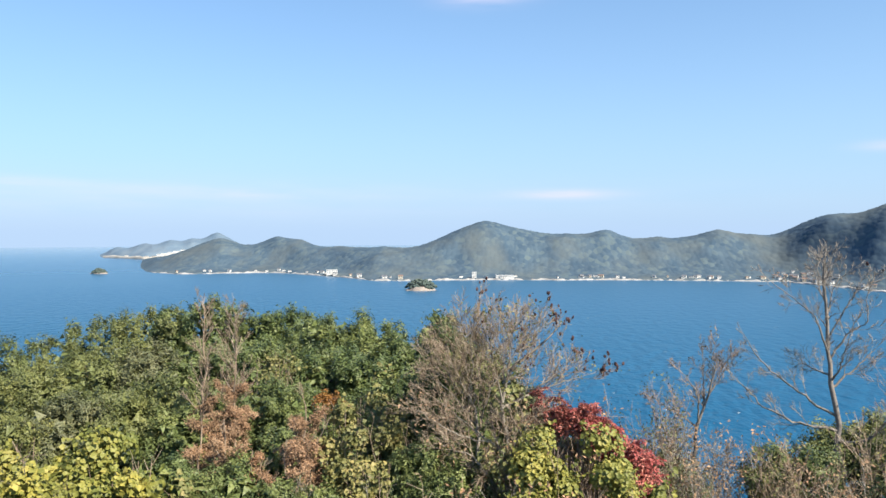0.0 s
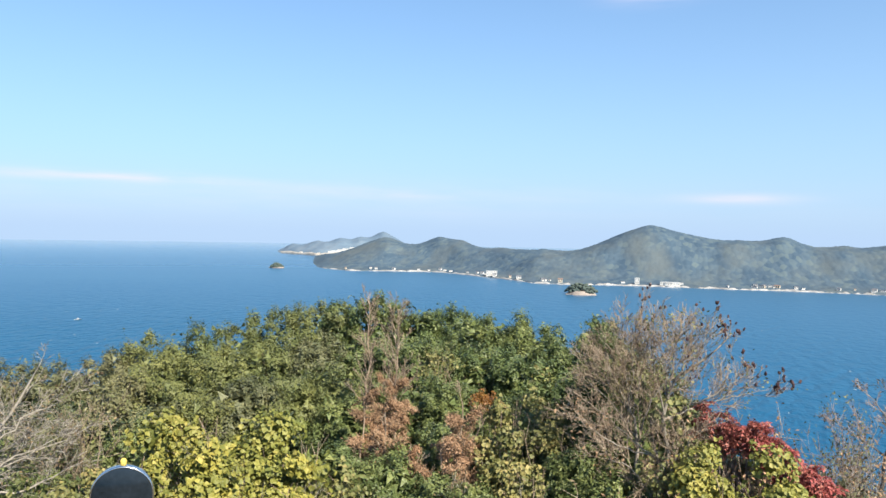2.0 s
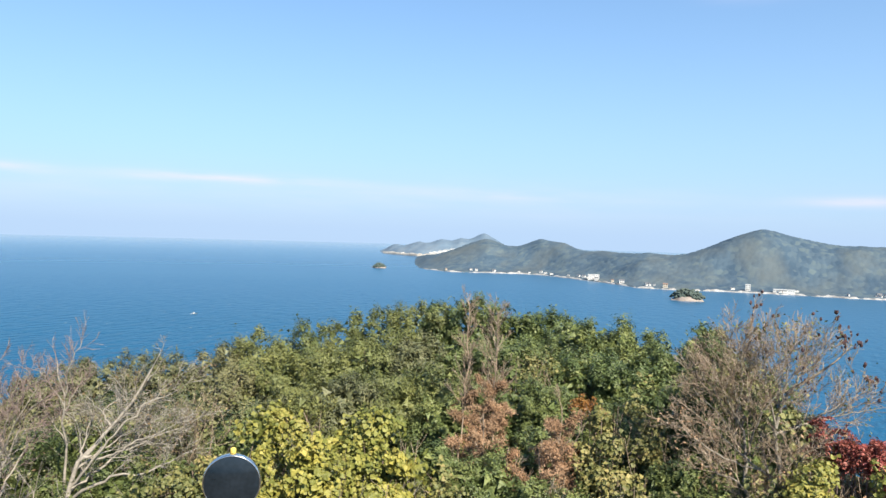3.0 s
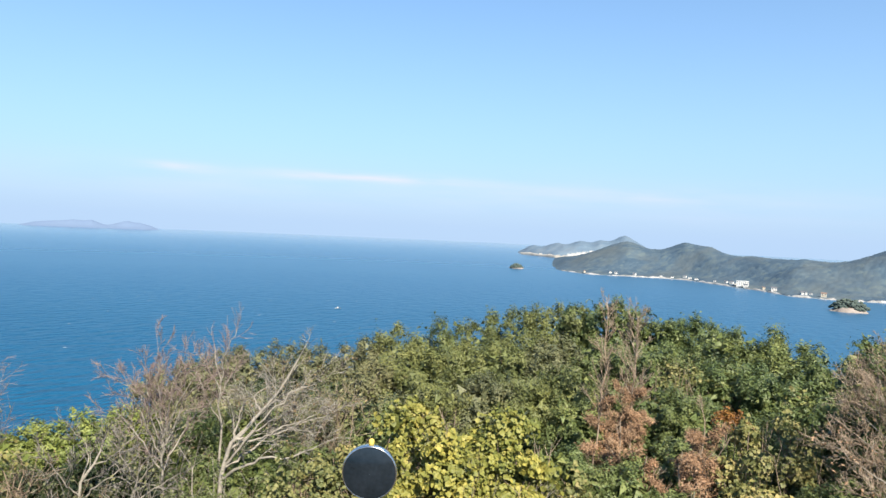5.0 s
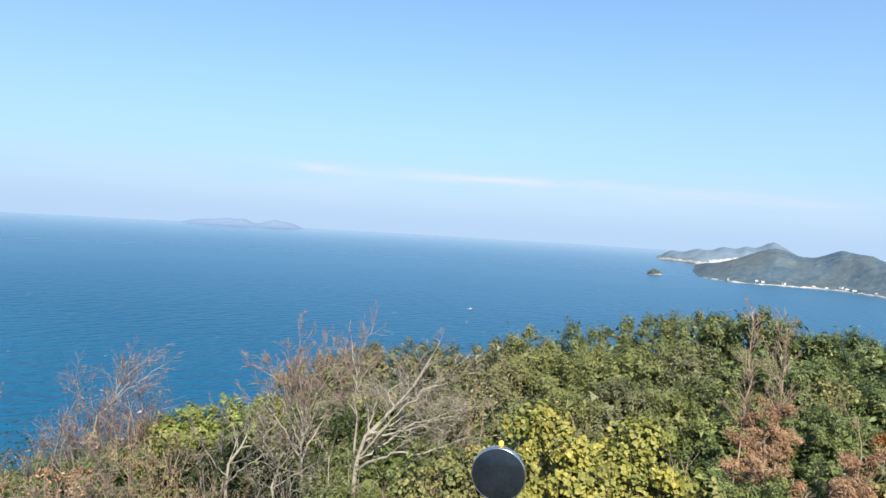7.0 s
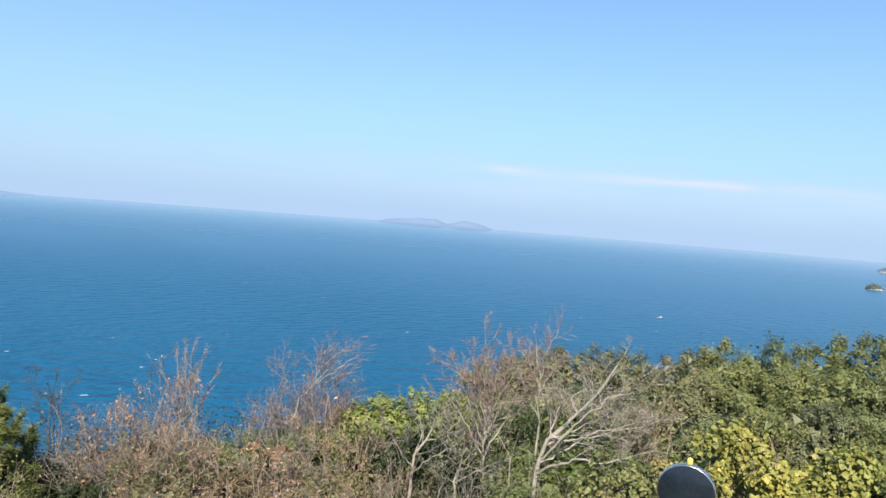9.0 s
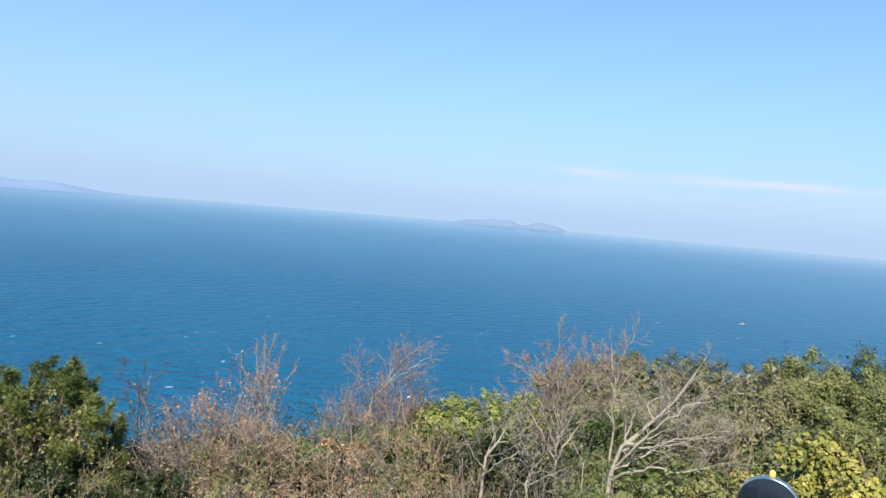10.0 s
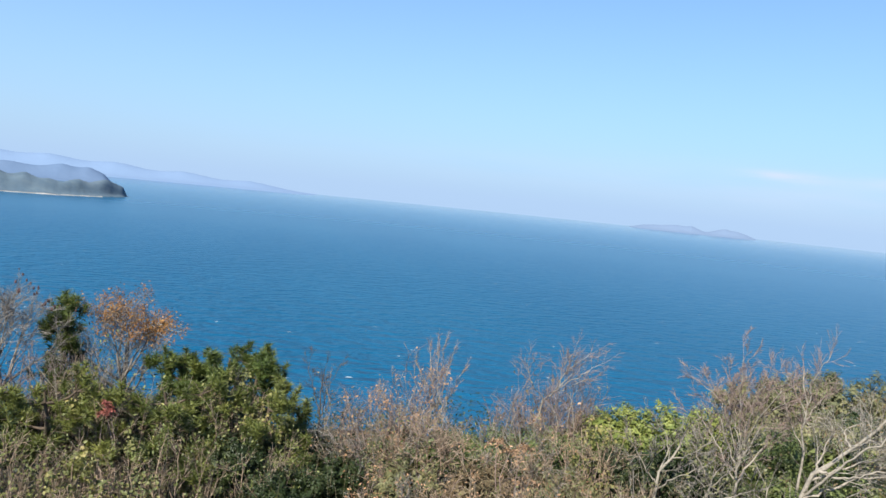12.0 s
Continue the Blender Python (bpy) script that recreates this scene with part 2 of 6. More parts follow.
def woods_mat(name, greens, dry, scale=0.02, relief=0.7):
    """Woods far off: crowns of several greens with patches of dry and bare slope; haze is painted into these colours.
    """
    m, nt, b, out = shader(name)
    big = noise_tex(nt, scale, 5.0, (1.0, 0.4, 0.7))
    crowns = nt.nodes.new("ShaderNodeTexVoronoi")
    crowns.feature = "SMOOTH_F1"
    crowns.inputs["Scale"].default_value, crowns.inputs["Smoothness"].default_value = 0.10, 0.35
    tc = nt.nodes.new("ShaderNodeTexCoord")
    longer = nt.nodes.new("ShaderNodeVectorMath")
    longer.operation = "MULTIPLY"
    longer.inputs[1].default_value = (1.0, 0.5, 0.8)
    nt.links.new(tc.outputs["Object"], longer.inputs[0])
    nt.links.new(longer.outputs[0], crowns.inputs["Vector"])
    one = nt.nodes.new("ShaderNodeSeparateColor")
    nt.links.new(crowns.outputs["Color"], one.inputs[0])
    col = ramp(nt, one.outputs[0], ((0.0, greens[0]), (0.6, greens[1]), (1.0, greens[2])))
    col = mix(nt, ramp(nt, big, ((0.48, (0, 0, 0)), (0.68, (1, 1, 1)))), col, dry)
    fine = noise_tex(nt, 0.03, 3.0, (1.0, 0.35, 0.8))
    col = mix(nt, 1.0, col, ramp(nt, fine, ((0.35, (0.86, 0.88, 0.90)), (0.65, (1.08, 1.07, 1.04)))), "MULTIPLY")
    nt.links.new(col, b.inputs["Base Color"])
    b.inputs["Roughness"].default_value, b.inputs["Specular IOR Level"].default_value = 0.9, 0.1
    bump(nt, b, ramp(nt, crowns.outputs["Distance"], ((0.0, (1, 1, 1)), (0.8, (0, 0, 0)))), relief, 2.6)
    return m


# blue grey in place of green: distance haze put into the base colours
M_WOODS = woods_mat("woods in haze tint", ((0.0446, 0.0740, 0.1071), (0.0626, 0.0944, 0.1260), (0.0875, 0.1194, 0.1343)), (0.086, 0.106, 0.116), 0.011, 0.3)
# paler, bluer and greyer woods: haze of the distance painted in
M_WOODS2 = woods_mat("far woods in haze tint", ((0.1016, 0.1485, 0.2031), (0.1084, 0.1562, 0.2085), (0.1181, 0.1650, 0.2140)), (0.1307, 0.1705, 0.2140), 0.02, 0.2)
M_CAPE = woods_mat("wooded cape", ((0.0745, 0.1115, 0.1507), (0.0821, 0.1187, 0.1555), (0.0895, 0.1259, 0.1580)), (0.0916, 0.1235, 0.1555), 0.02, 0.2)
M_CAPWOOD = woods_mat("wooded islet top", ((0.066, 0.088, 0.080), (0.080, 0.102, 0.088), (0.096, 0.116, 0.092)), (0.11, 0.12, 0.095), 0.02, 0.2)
M_FAR = plain_mat("ridge in haze tint", (0.1, 0.15, 0.24), (0.11, 0.16, 0.25), 0.004, 1.0, spec=0.0)
# haze painted in until the land nearly matches the low sky
M_ISLE = plain_mat("islands in haze tint", (0.1404, 0.1950, 0.2888), (0.1465, 0.2012, 0.2940), 0.006, 1.0, spec=0.0)
M_FAINT = plain_mat("far land in haze tint", (0.1473, 0.2141, 0.3286), (0.1516, 0.2184, 0.3328), 0.003, 1.0, spec=0.0)


def water_mat():
    m, nt, b, out = shader("sea water")
    patch = noise_tex(nt, 0.0035, 4.0, (0.5, 1.6, 1.0))
    deep = ramp(nt, patch, ((0.3, (0.005, 0.066, 0.142)), (0.7, (0.008, 0.077, 0.157))))
    # the base colour turns paler from the open sea towards the strait
    place = nt.nodes.new("ShaderNodeTexCoord")
    split = nt.nodes.new("ShaderNodeSeparateXYZ")
    nt.links.new(place.outputs["Object"], split.inputs[0])
    strait = nt.nodes.new("ShaderNodeMapRange")
    nt.links.new(split.outputs[0], strait.inputs["Value"])
    strait.inputs["From Min"].default_value, strait.inputs["From Max"].default_value = -1700.0, -300.0
    out_y = nt.nodes.new("ShaderNodeMapRange")
    nt.links.new(split.outputs[1], out_y.inputs["Value"])
    out_y.inputs["From Min"].default_value, out_y.inputs["From Max"].default_value = 150.0, 750.0
    pale = nt.nodes.new("ShaderNodeMath")
    pale.operation = "MULTIPLY"
    nt.links.new(strait.outputs[0], pale.inputs[0])
    nt.links.new(out_y.outputs[0], pale.inputs[1])
    nt.links.new(mix(nt, pale.outputs[0], deep, (0.020, 0.088, 0.168)), b.inputs["Base Color"])
    b.inputs["IOR"].default_value = 1.333
    grazing = nt.nodes.new("ShaderNodeLayerWeight")
    nt.links.new(ramp(nt, grazing.outputs["Facing"], ((0.78, (0.08, 0.08, 0.08)), (0.88, (0.17, 0.17, 0.17)), (0.935, (0.42, 0.42, 0.42)), (0.985, (0.52, 0.52, 0.52)))), b.inputs["Specular IOR Level"])
    waves = mix(nt, 0.22, noise_tex(nt, 0.075, 2.0, (1.5, 0.7, 1.0)), noise_tex(nt, 0.22, 3.0, (1.2, 0.8, 1.0)))
    # ripples and roughness fade with distance from the lookout, to fit the camera's view
    tc = nt.nodes.new("ShaderNodeTexCoord")
    far = nt.nodes.new("ShaderNodeVectorMath")
    far.operation = "LENGTH"
    nt.links.new(tc.outputs["Object"], far.inputs[0])
    far_fade = nt.nodes.new("ShaderNodeMapRange")
    nt.links.new(far.outputs["Value"], far_fade.inputs["Value"])
    for s, v in (("From Min", 330.0), ("From Max", 1500.0), ("To Min", 1.0), ("To Max", 0.10)):
        far_fade.inputs[s].default_value = v
    gloss = nt.nodes.new("ShaderNodeMapRange")
    nt.links.new(far.outputs["Value"], gloss.inputs["Value"])
    for s, v in (("From Min", 300.0), ("From Max", 4700.0), ("To Min", 0.38), ("To Max", 0.08)):
        gloss.inputs[s].default_value = v
    nt.links.new(gloss.outputs[0], b.inputs["Roughness"])
    chop = nt.nodes.new("ShaderNodeMath")
    chop.operation = "MULTIPLY"
    nt.links.new(waves, chop.inputs[0])
    strait_fade = nt.nodes.new("ShaderNodeMapRange")          # ripples weakened towards the strait to fit the camera's view
    nt.links.new(split.outputs[0], strait_fade.inputs["Value"])
    for s, v in (("From Min", -330.0), ("From Max", -90.0), ("To Min", 1.0), ("To Max", 0.38)):
        strait_fade.inputs[s].default_value = v
    ripple_fade = nt.nodes.new("ShaderNodeMath")
    ripple_fade.operation = "MULTIPLY"
    nt.links.new(far_fade.outputs[0], ripple_fade.inputs[0])
    nt.links.new(strait_fade.outputs[0], ripple_fade.inputs[1])
    nt.links.new(ripple_fade.outputs[0], chop.inputs[1])
    waves = chop.outputs[0]
    bump(nt, b, waves, 1.0, 9.0)
    return m


M_WATER = water_mat()

# ---- mesh helpers ----
def mesh_np(name, verts, faces, smooth=False):
    """A mesh from arrays: verts (n, 3), faces (m, 3 or 4)."""
    verts, faces = np.asarray(verts, np.float32), np.asarray(faces, np.int32)
    me = bpy.data.meshes.new(name)
    me.vertices.add(len(verts))
    me.vertices.foreach_set("co", verts.ravel())
    k = faces.shape[1]
    me.loops.add(faces.size)
    me.loops.foreach_set("vertex_index", faces.ravel())
    me.polygons.add(len(faces))
    me.polygons.foreach_set("loop_start", np.arange(0, faces.size, k, dtype=np.int32))
    if smooth:
        me.polygons.foreach_set("use_smooth", np.ones(len(faces), bool))
    me.update(calc_edges=True)
    me.validate()
    return me


def piece(name, me, material, parent=None, label=""):
    ob = new(name, me)
    me.materials.clear()
    me.materials.append(material)
    if parent is not None:
        ob.parent = parent
    if label:
        ob["label"] = label
    return ob


def part(name, bm, material, parent, label=""):
    me = bpy.data.meshes.new(name)
    bm.to_mesh(me)
    bm.free()
    return piece(name, me, material, parent, label)


def at(a, d, z=0.0):
    """A place a degrees to the left of +y and d metres out."""
    return Vector((-math.sin(radians(a)) * d, math.cos(radians(a)) * d, z))


def fbm(x, y, seed, octaves=5, gain=0.5):
    """Smooth value noise over arrays, about -1 to 1."""
    total, amp, norm = np.zeros_like(x, dtype=float), 1.0, 0.0
    for o in range(octaves):
        xs, ys = x * 2 ** o + 17.3 * o, y * 2 ** o - 9.1 * o
        xi, yi = np.floor(xs), np.floor(ys)
        fx, fy = xs - xi, ys - yi
        fx, fy = fx * fx * (3 - 2 * fx), fy * fy * (3 - 2 * fy)

        def h(i, j):
            v = np.sin(i * 127.1 + j * 311.7 + seed * 74.7) * 43758.5453
            return 2 * (v - np.floor(v)) - 1
        total += amp * ((h(xi, yi) * (1 - fx) + h(xi + 1, yi) * fx) * (1 - fy) + (h(xi, yi + 1) * (1 - fx) + h(xi + 1, yi + 1) * fx) * fy)
        norm += amp
        amp *= gain
    return total / norm


def grid_faces(rows, cols):
    i = np.arange(rows * cols).reshape(rows, cols)
    return np.stack([i[:-1, :-1], i[:-1, 1:], i[1:, 1:], i[1:, :-1]], -1).reshape(-1, 4)


def smooth01(x):
    x = np.clip(x, 0, 1)
    return x * x * (3 - 2 * x)


# ---- sea ----
ring = [0.0] + [60 * 1.12 ** k for k in range(39)]
ring = np.array([r for r in ring if r < 4950] + [4950.0])
turn = np.linspace(0, 2 * np.pi, 181)
R, A = np.meshgrid(ring, turn, indexing="ij")
water = piece("water", mesh_np("water", np.stack([-np.sin(A) * R, np.cos(A) * R, 0 * R], -1).reshape(-1, 3), grid_faces(len(ring), 181)[:, ::-1]), M_WATER)
tagged(water, "open blue sea with small wind ripples", "sea", kind="structure")

# ---- the hilltop under the camera ----
def ground_z(x, y):
    x, y = np.asarray(x, float), np.asarray(y, float)
    r = np.hypot(x, y)
    flat = 84.7 - 0.05 * r
    bearing = np.degrees(np.arctan2(-x, y))
    brow = 19 - 6.0 * np.exp(-((bearing + 14.6) / 2.0) ** 2)          # a gully cuts into the brow
    z = np.where(r < brow, flat, flat - 0.62 * (r - brow))
    z = z + 0.35 * fbm(x * 0.16, y * 0.16, 3) * np.clip(r / 8, 0, 1) + 3.0 * fbm(x * 0.03, y * 0.03, 8) * np.clip((r - 25) / 60, 0, 1)
    return np.maximum(z, -15)


hr = np.concatenate([np.linspace(0, 40, 54), np.linspace(42, 185, 60)])
ht = np.linspace(0, 2 * np.pi, 241)
R, A = np.meshgrid(hr, ht, indexing="ij")
X, Y = -np.sin(A) * R, np.cos(A) * R
ground = piece("ground", mesh_np("ground", np.stack([X, Y, ground_z(X, Y)], -1).reshape(-1, 3), grid_faces(len(hr), 241)[:, ::-1], True), M_SOIL)
tagged(ground, "steep hilltop of dark soil and leaf litter", "hill", kind="structure")


# ---- land across the water ----
def crown_field(rng, P, size):
    """Low, uneven crowns of far trees at places P: one mesh, twenty faces each."""
    bm = bmesh.new()
    bmesh.ops.create_icosphere(bm, subdivisions=1, radius=1.0)
    base = np.array([v.co for v in bm.verts])
    fac = np.array([[v.index for v in f.verts] for f in bm.faces])
    bm.free()
    n = len(P)
    s = (size * rng.uniform(0.55, 1.35, n))[:, None, None]
    v = base[None] * s * np.array([1.0, 1.0, 0.6]) * rng.uniform(0.75, 1.25, (n, len(base), 1)) + P[:, None, :]
    f = fac[None] + (np.arange(n) * len(base))[:, None, None]
    return mesh_np("crowns", v.reshape(-1, 3), f.reshape(-1, 3), False)


def headland(name, label, hills, shore, depth, a0, a1, material, seed, step=0.13, rough=5.0, cliff=26.0, ledge=3.0, ends=(1.5, 1.5), rows=110, metres=False, spurs=0.50, front=150.0):
    """Wooded land between two bearings. hills: bearing, elevation of the top seen from the eye, distance behind the shore, half width in degrees."""
    az_ = np.arange(a0, a1 + step / 2, step)
    back_ = np.concatenate([[-14.0, 0.0, 6.0, 14.0], np.linspace(20, depth, rows)])
    A, B = np.meshgrid(az_, back_, indexing="ij")
    S = np.interp(az_, [s[0] for s in shore], [s[1] for s in shore])
    soft = np.exp(-np.linspace(-2, 2, 2 * int(1.6 / step) + 1) ** 2)
    S = np.convolve(np.pad(S, len(soft) // 2, mode="edge"), soft / soft.sum(), "valid")
    J = 10 * fbm(az_ * 1.3, az_ * 0, seed + 5)          # uneven shoreline
    Rr = S[:, None] + B + J[:, None] * np.exp(-np.maximum(B, 0) / 30)
    S = S + J
    X, Y = -np.sin(np.radians(A)) * Rr, np.cos(np.radians(A)) * Rr
    H = np.zeros_like(X)
    for a, e, b, w in hills:
        s = float(np.interp(a, [q[0] for q in shore], [q[1] for q in shore]))
        top = e - ledge if metres else EYE[2] + (s + b) * math.tan(radians(e)) - ledge
        wr = b * 0.75
        spread = 1 + 0.3 * np.clip((b - B) / b, 0, 1)          # ridges widen towards the shore
        k = np.exp(-np.abs((A - a) / (w * spread)) ** 1.5 - np.abs((B - b) / wr) ** 2 * np.where(B > b, 0.5, 1.0))
        H += (np.maximum(top, 1.0) * k) ** 4
    H = H ** 0.25
    H = H * smooth01((B - 16) / front + 0.04)
    spur = 0.8 - 2.6 * np.abs(fbm(X * 0.0062, Y * 0.0062, seed, 3))
    H = H * (1 + spurs * spur * smooth01((H - 4) / 40) * smooth01((0.95 * hills[0][2] - B) / (0.5 * hills[0][2]))) + rough * 0.5 * fbm(X * 0.022, Y * 0.022, seed + 1, 4) * smooth01(H / 30)
    H = H + ledge + 2.2 * np.abs(fbm(X * 0.12, Y * 0.12, seed + 2, 2)) * smooth01((B - 20) / 20)
    rim = smooth01((A - a0) / ends[0]) * smooth01((a1 - A) / ends[1])
    H = H * smooth01((B + 6) / cliff + 0.12) * rim - 4 * (1 - rim)
    H = np.where(B < -5, -6.0, H)
    me = mesh_np(name, np.stack([X, Y, H], -1).reshape(-1, 3), grid_faces(*X.shape), True)
    ob = tagged(piece(name, me, material), label, "headland", kind="structure")
    return ob, (az_, back_, H, S)


SHORE = ((-42.0, 1120), (-24.1, 1277), (-20.5, 1399), (-18.0, 1470), (-3.0, 1412), (5.4, 1398), (8.4, 1384), (11.2, 1375), (13.6, 1500), (15.6, 1569), (18.5, 1700), (22.0, 1702), (25.2, 1687), (27.9, 1830), (30.0, 1900))
HILLS = ((22.5, 72, 380, 3.3), (18.4, 76, 380, 3.0), (16.7, 60, 380, 2.4), (14.0, 49, 380, 6.0), (10.5, 51, 380, 6.0), (5.3, 63, 380, 5.0), (2.9, 111, 380, 5.1), (0.1, 81, 380, 6.0), (-3.3, 80, 380, 6.0),
         (-6.1, 87, 380, 3.4), (-9.8, 75, 380, 5.1), (-13.9, 92, 380, 4.4), (-16.3, 67, 380, 2.7), (-20.8, 119, 380, 5.6), (-24.7, 130, 380, 6.0), (-28.0, 159, 380, 6.0), (-37.0, 120, 380, 6.0))
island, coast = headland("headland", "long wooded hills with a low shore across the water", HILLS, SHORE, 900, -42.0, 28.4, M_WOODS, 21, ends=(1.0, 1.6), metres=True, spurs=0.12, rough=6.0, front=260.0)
FAR_SHORE = ((20.0, 2700), (27.7, 2675), (30.0, 2880), (31.5, 3000))
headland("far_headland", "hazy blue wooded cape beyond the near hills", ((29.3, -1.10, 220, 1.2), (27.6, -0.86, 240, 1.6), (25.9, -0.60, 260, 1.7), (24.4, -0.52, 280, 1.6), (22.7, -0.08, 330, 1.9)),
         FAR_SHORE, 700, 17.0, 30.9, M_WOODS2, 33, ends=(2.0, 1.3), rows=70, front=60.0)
# cape on the other side of the bay
CAPE_SHORE = ((102.0, 2080), (103.0, 2000), (106.4, 1905), (112.0, 1880), (125.0, 1850))
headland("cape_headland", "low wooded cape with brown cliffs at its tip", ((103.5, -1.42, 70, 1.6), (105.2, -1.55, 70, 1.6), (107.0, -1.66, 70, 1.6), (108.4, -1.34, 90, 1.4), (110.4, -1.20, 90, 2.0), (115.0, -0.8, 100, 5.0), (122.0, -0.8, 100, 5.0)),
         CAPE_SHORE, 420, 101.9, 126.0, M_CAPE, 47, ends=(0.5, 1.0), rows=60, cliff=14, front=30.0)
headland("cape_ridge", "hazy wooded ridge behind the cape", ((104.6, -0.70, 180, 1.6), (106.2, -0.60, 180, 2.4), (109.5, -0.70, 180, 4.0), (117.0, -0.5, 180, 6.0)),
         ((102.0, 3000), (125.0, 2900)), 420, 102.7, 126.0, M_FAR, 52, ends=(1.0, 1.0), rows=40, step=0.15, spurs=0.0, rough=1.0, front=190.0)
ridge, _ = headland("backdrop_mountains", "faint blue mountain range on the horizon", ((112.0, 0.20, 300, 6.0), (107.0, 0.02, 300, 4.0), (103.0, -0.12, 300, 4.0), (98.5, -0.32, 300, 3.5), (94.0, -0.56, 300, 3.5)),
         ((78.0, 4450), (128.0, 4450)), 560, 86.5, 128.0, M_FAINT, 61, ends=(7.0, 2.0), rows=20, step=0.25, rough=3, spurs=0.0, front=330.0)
tagged(ridge, category="mountains")
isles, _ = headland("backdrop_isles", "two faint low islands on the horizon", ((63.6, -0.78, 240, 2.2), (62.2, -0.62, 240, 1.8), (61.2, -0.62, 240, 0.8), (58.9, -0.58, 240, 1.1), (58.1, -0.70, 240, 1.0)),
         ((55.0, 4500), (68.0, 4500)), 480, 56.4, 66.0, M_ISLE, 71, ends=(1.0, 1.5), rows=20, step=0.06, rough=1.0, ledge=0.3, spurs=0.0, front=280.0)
tagged(isles, category="islands")


def rock_islet(a, d, length, height, tree_h, seed, label):
    """A bare rock standing in the sea with low woods on top."""
    rng = np.random.default_rng(seed)
    islet = tagged(new("islet"), label, "islet")
    islet.matrix_world = Matrix.Translation(at(a, d)) @ Matrix.Rotation(radians(a), 4, "Z")
    n, m = 40, 14
    th, rr = np.linspace(0, 2 * np.pi, n), np.linspace(0, 1, m)
    T, Rr = np.meshgrid(th, rr)
    lob = 1 + 0.18 * np.sin(2 * T + seed) + 0.10 * np.sin(5 * T + 2 * seed) + 0.06 * np.sin(9 * T)
    X, Y = np.cos(T) * Rr * lob * length / 2, np.sin(T) * Rr * lob * length * 0.30
    Z = height * (1 - Rr ** 4) * (0.8 + 0.25 * fbm(X * 0.12, Y * 0.12, seed)) - 1.2 * Rr ** 8
    piece("rock", mesh_np("rock", np.stack([X, Y, Z], -1).reshape(-1, 3), grid_faces(m, n), False), M_ROCK, islet)
    k = 330
    q, u = rng.uniform(0, 2 * np.pi, k), np.sqrt(rng.uniform(0, 0.80, k))
    P = np.stack([np.cos(q) * u * length / 2, np.sin(q) * u * length * 0.28 + length * 0.03, 0 * u], -1)
    P[:, 2] = height * (1 - u ** 4) * 0.85 + tree_h * (1 - u ** 2) * rng.uniform(0.2, 0.9, k)
    tagged(piece("woods", crown_field(rng, P, tree_h * 0.24), M_CAPWOOD, islet), kind="stuff")
    return islet


rock_islet(7.75, 1158, 54, 8.5, 10.5, 5, "small pinkish rock islet with trees on top")
rock_islet(30.55, 1785, 33, 4.5, 9.0, 9, "tiny wooded islet on a low pale rock")

# pale sea wall along the far shore
az_, back_, H_, S_ = coast
keep = (az_ > -41) & (az_ < 27.2)
aa, ss = az_[keep], S_[keep]
wav = fbm(aa * 3.1, aa * 0, 77, 4)
lines = []
for off, z in ((-3.5, -1.0), (-2.5, 1.0), (2.5, 1.5), (6.0, 2.1), (6.5, -1.0)):
    r = ss + off - 2
    lines.append(np.stack([-np.sin(np.radians(aa)) * r, np.cos(np.radians(aa)) * r, np.full_like(aa, z) + (wav * 2.6 if z > 0 else 0)], -1))
wall = piece("shore_wall", mesh_np("shore_wall", np.concatenate(lines), grid_faces(5, len(aa))), M_CONC)
tagged(wall, "pale concrete sea wall and beach along the far shore", "sea wall", kind="structure")
aa2 = np.linspace(24.0, 30.3, 60)
lines = []
for off, z in ((-8, -1.0), (-7, 6.0), (4, 8.0), (5, -1)):
    r = np.interp(aa2, [q[0] for q in FAR_SHORE], [q[1] for q in FAR_SHORE]) + off
    lines.append(np.stack([-np.sin(np.radians(aa2)) * r, np.cos(np.radians(aa2)) * r, z * (1 if z < 0 else 1) + 2.2 * (z > 0) * fbm(aa2 * 3, aa2 * 0, 12, 3)], -1))
beach = piece("far_beach", mesh_np("far_beach", np.concatenate(lines), grid_faces(4, 60)), M_CLIFF)
tagged(beach, "white cliffs and beach below the hazy cape", "cliff", kind="structure")
aa3 = np.linspace(103.6, 125.0, 120)
lines = []
for off, z in ((-9, -1.0), (-7, 0.7), (3, 1.7), (4, -1)):
    r = np.interp(aa3, [q[0] for q in CAPE_SHORE], [q[1] for q in CAPE_SHORE]) + off - 8 * np.abs(fbm(aa3 * 1.1, aa3 * 0, 14, 3))
    lines.append(np.stack([-np.sin(np.radians(aa3)) * r, np.cos(np.radians(aa3)) * r, z + 1.2 * (z > 0) * fbm(aa3 * 4, aa3 * 0, 15, 3)], -1))
strand = piece("cape_beach", mesh_np("cape_beach", np.concatenate(lines), grid_faces(4, 120)), M_CONC)
tagged(strand, "pale stony beach at the foot of the cape", "beach", kind="structure")


# ---- houses on the far shore ----
def box(bm, x0, x1, y0, y1, z0, z1):
    vs = [bm.verts.new(p) for p in ((x0, y0, z0), (x1, y0, z0), (x1, y1, z0), (x0, y1, z0), (x0, y0, z1), (x1, y0, z1), (x1, y1, z1), (x0, y1, z1))]
    for f in ((0, 3, 2, 1), (4, 5, 6, 7), (0, 1, 5, 4), (1, 2, 6, 5), (2, 3, 7, 6), (3, 0, 4, 7)):
        bm.faces.new([vs[i] for i in f])


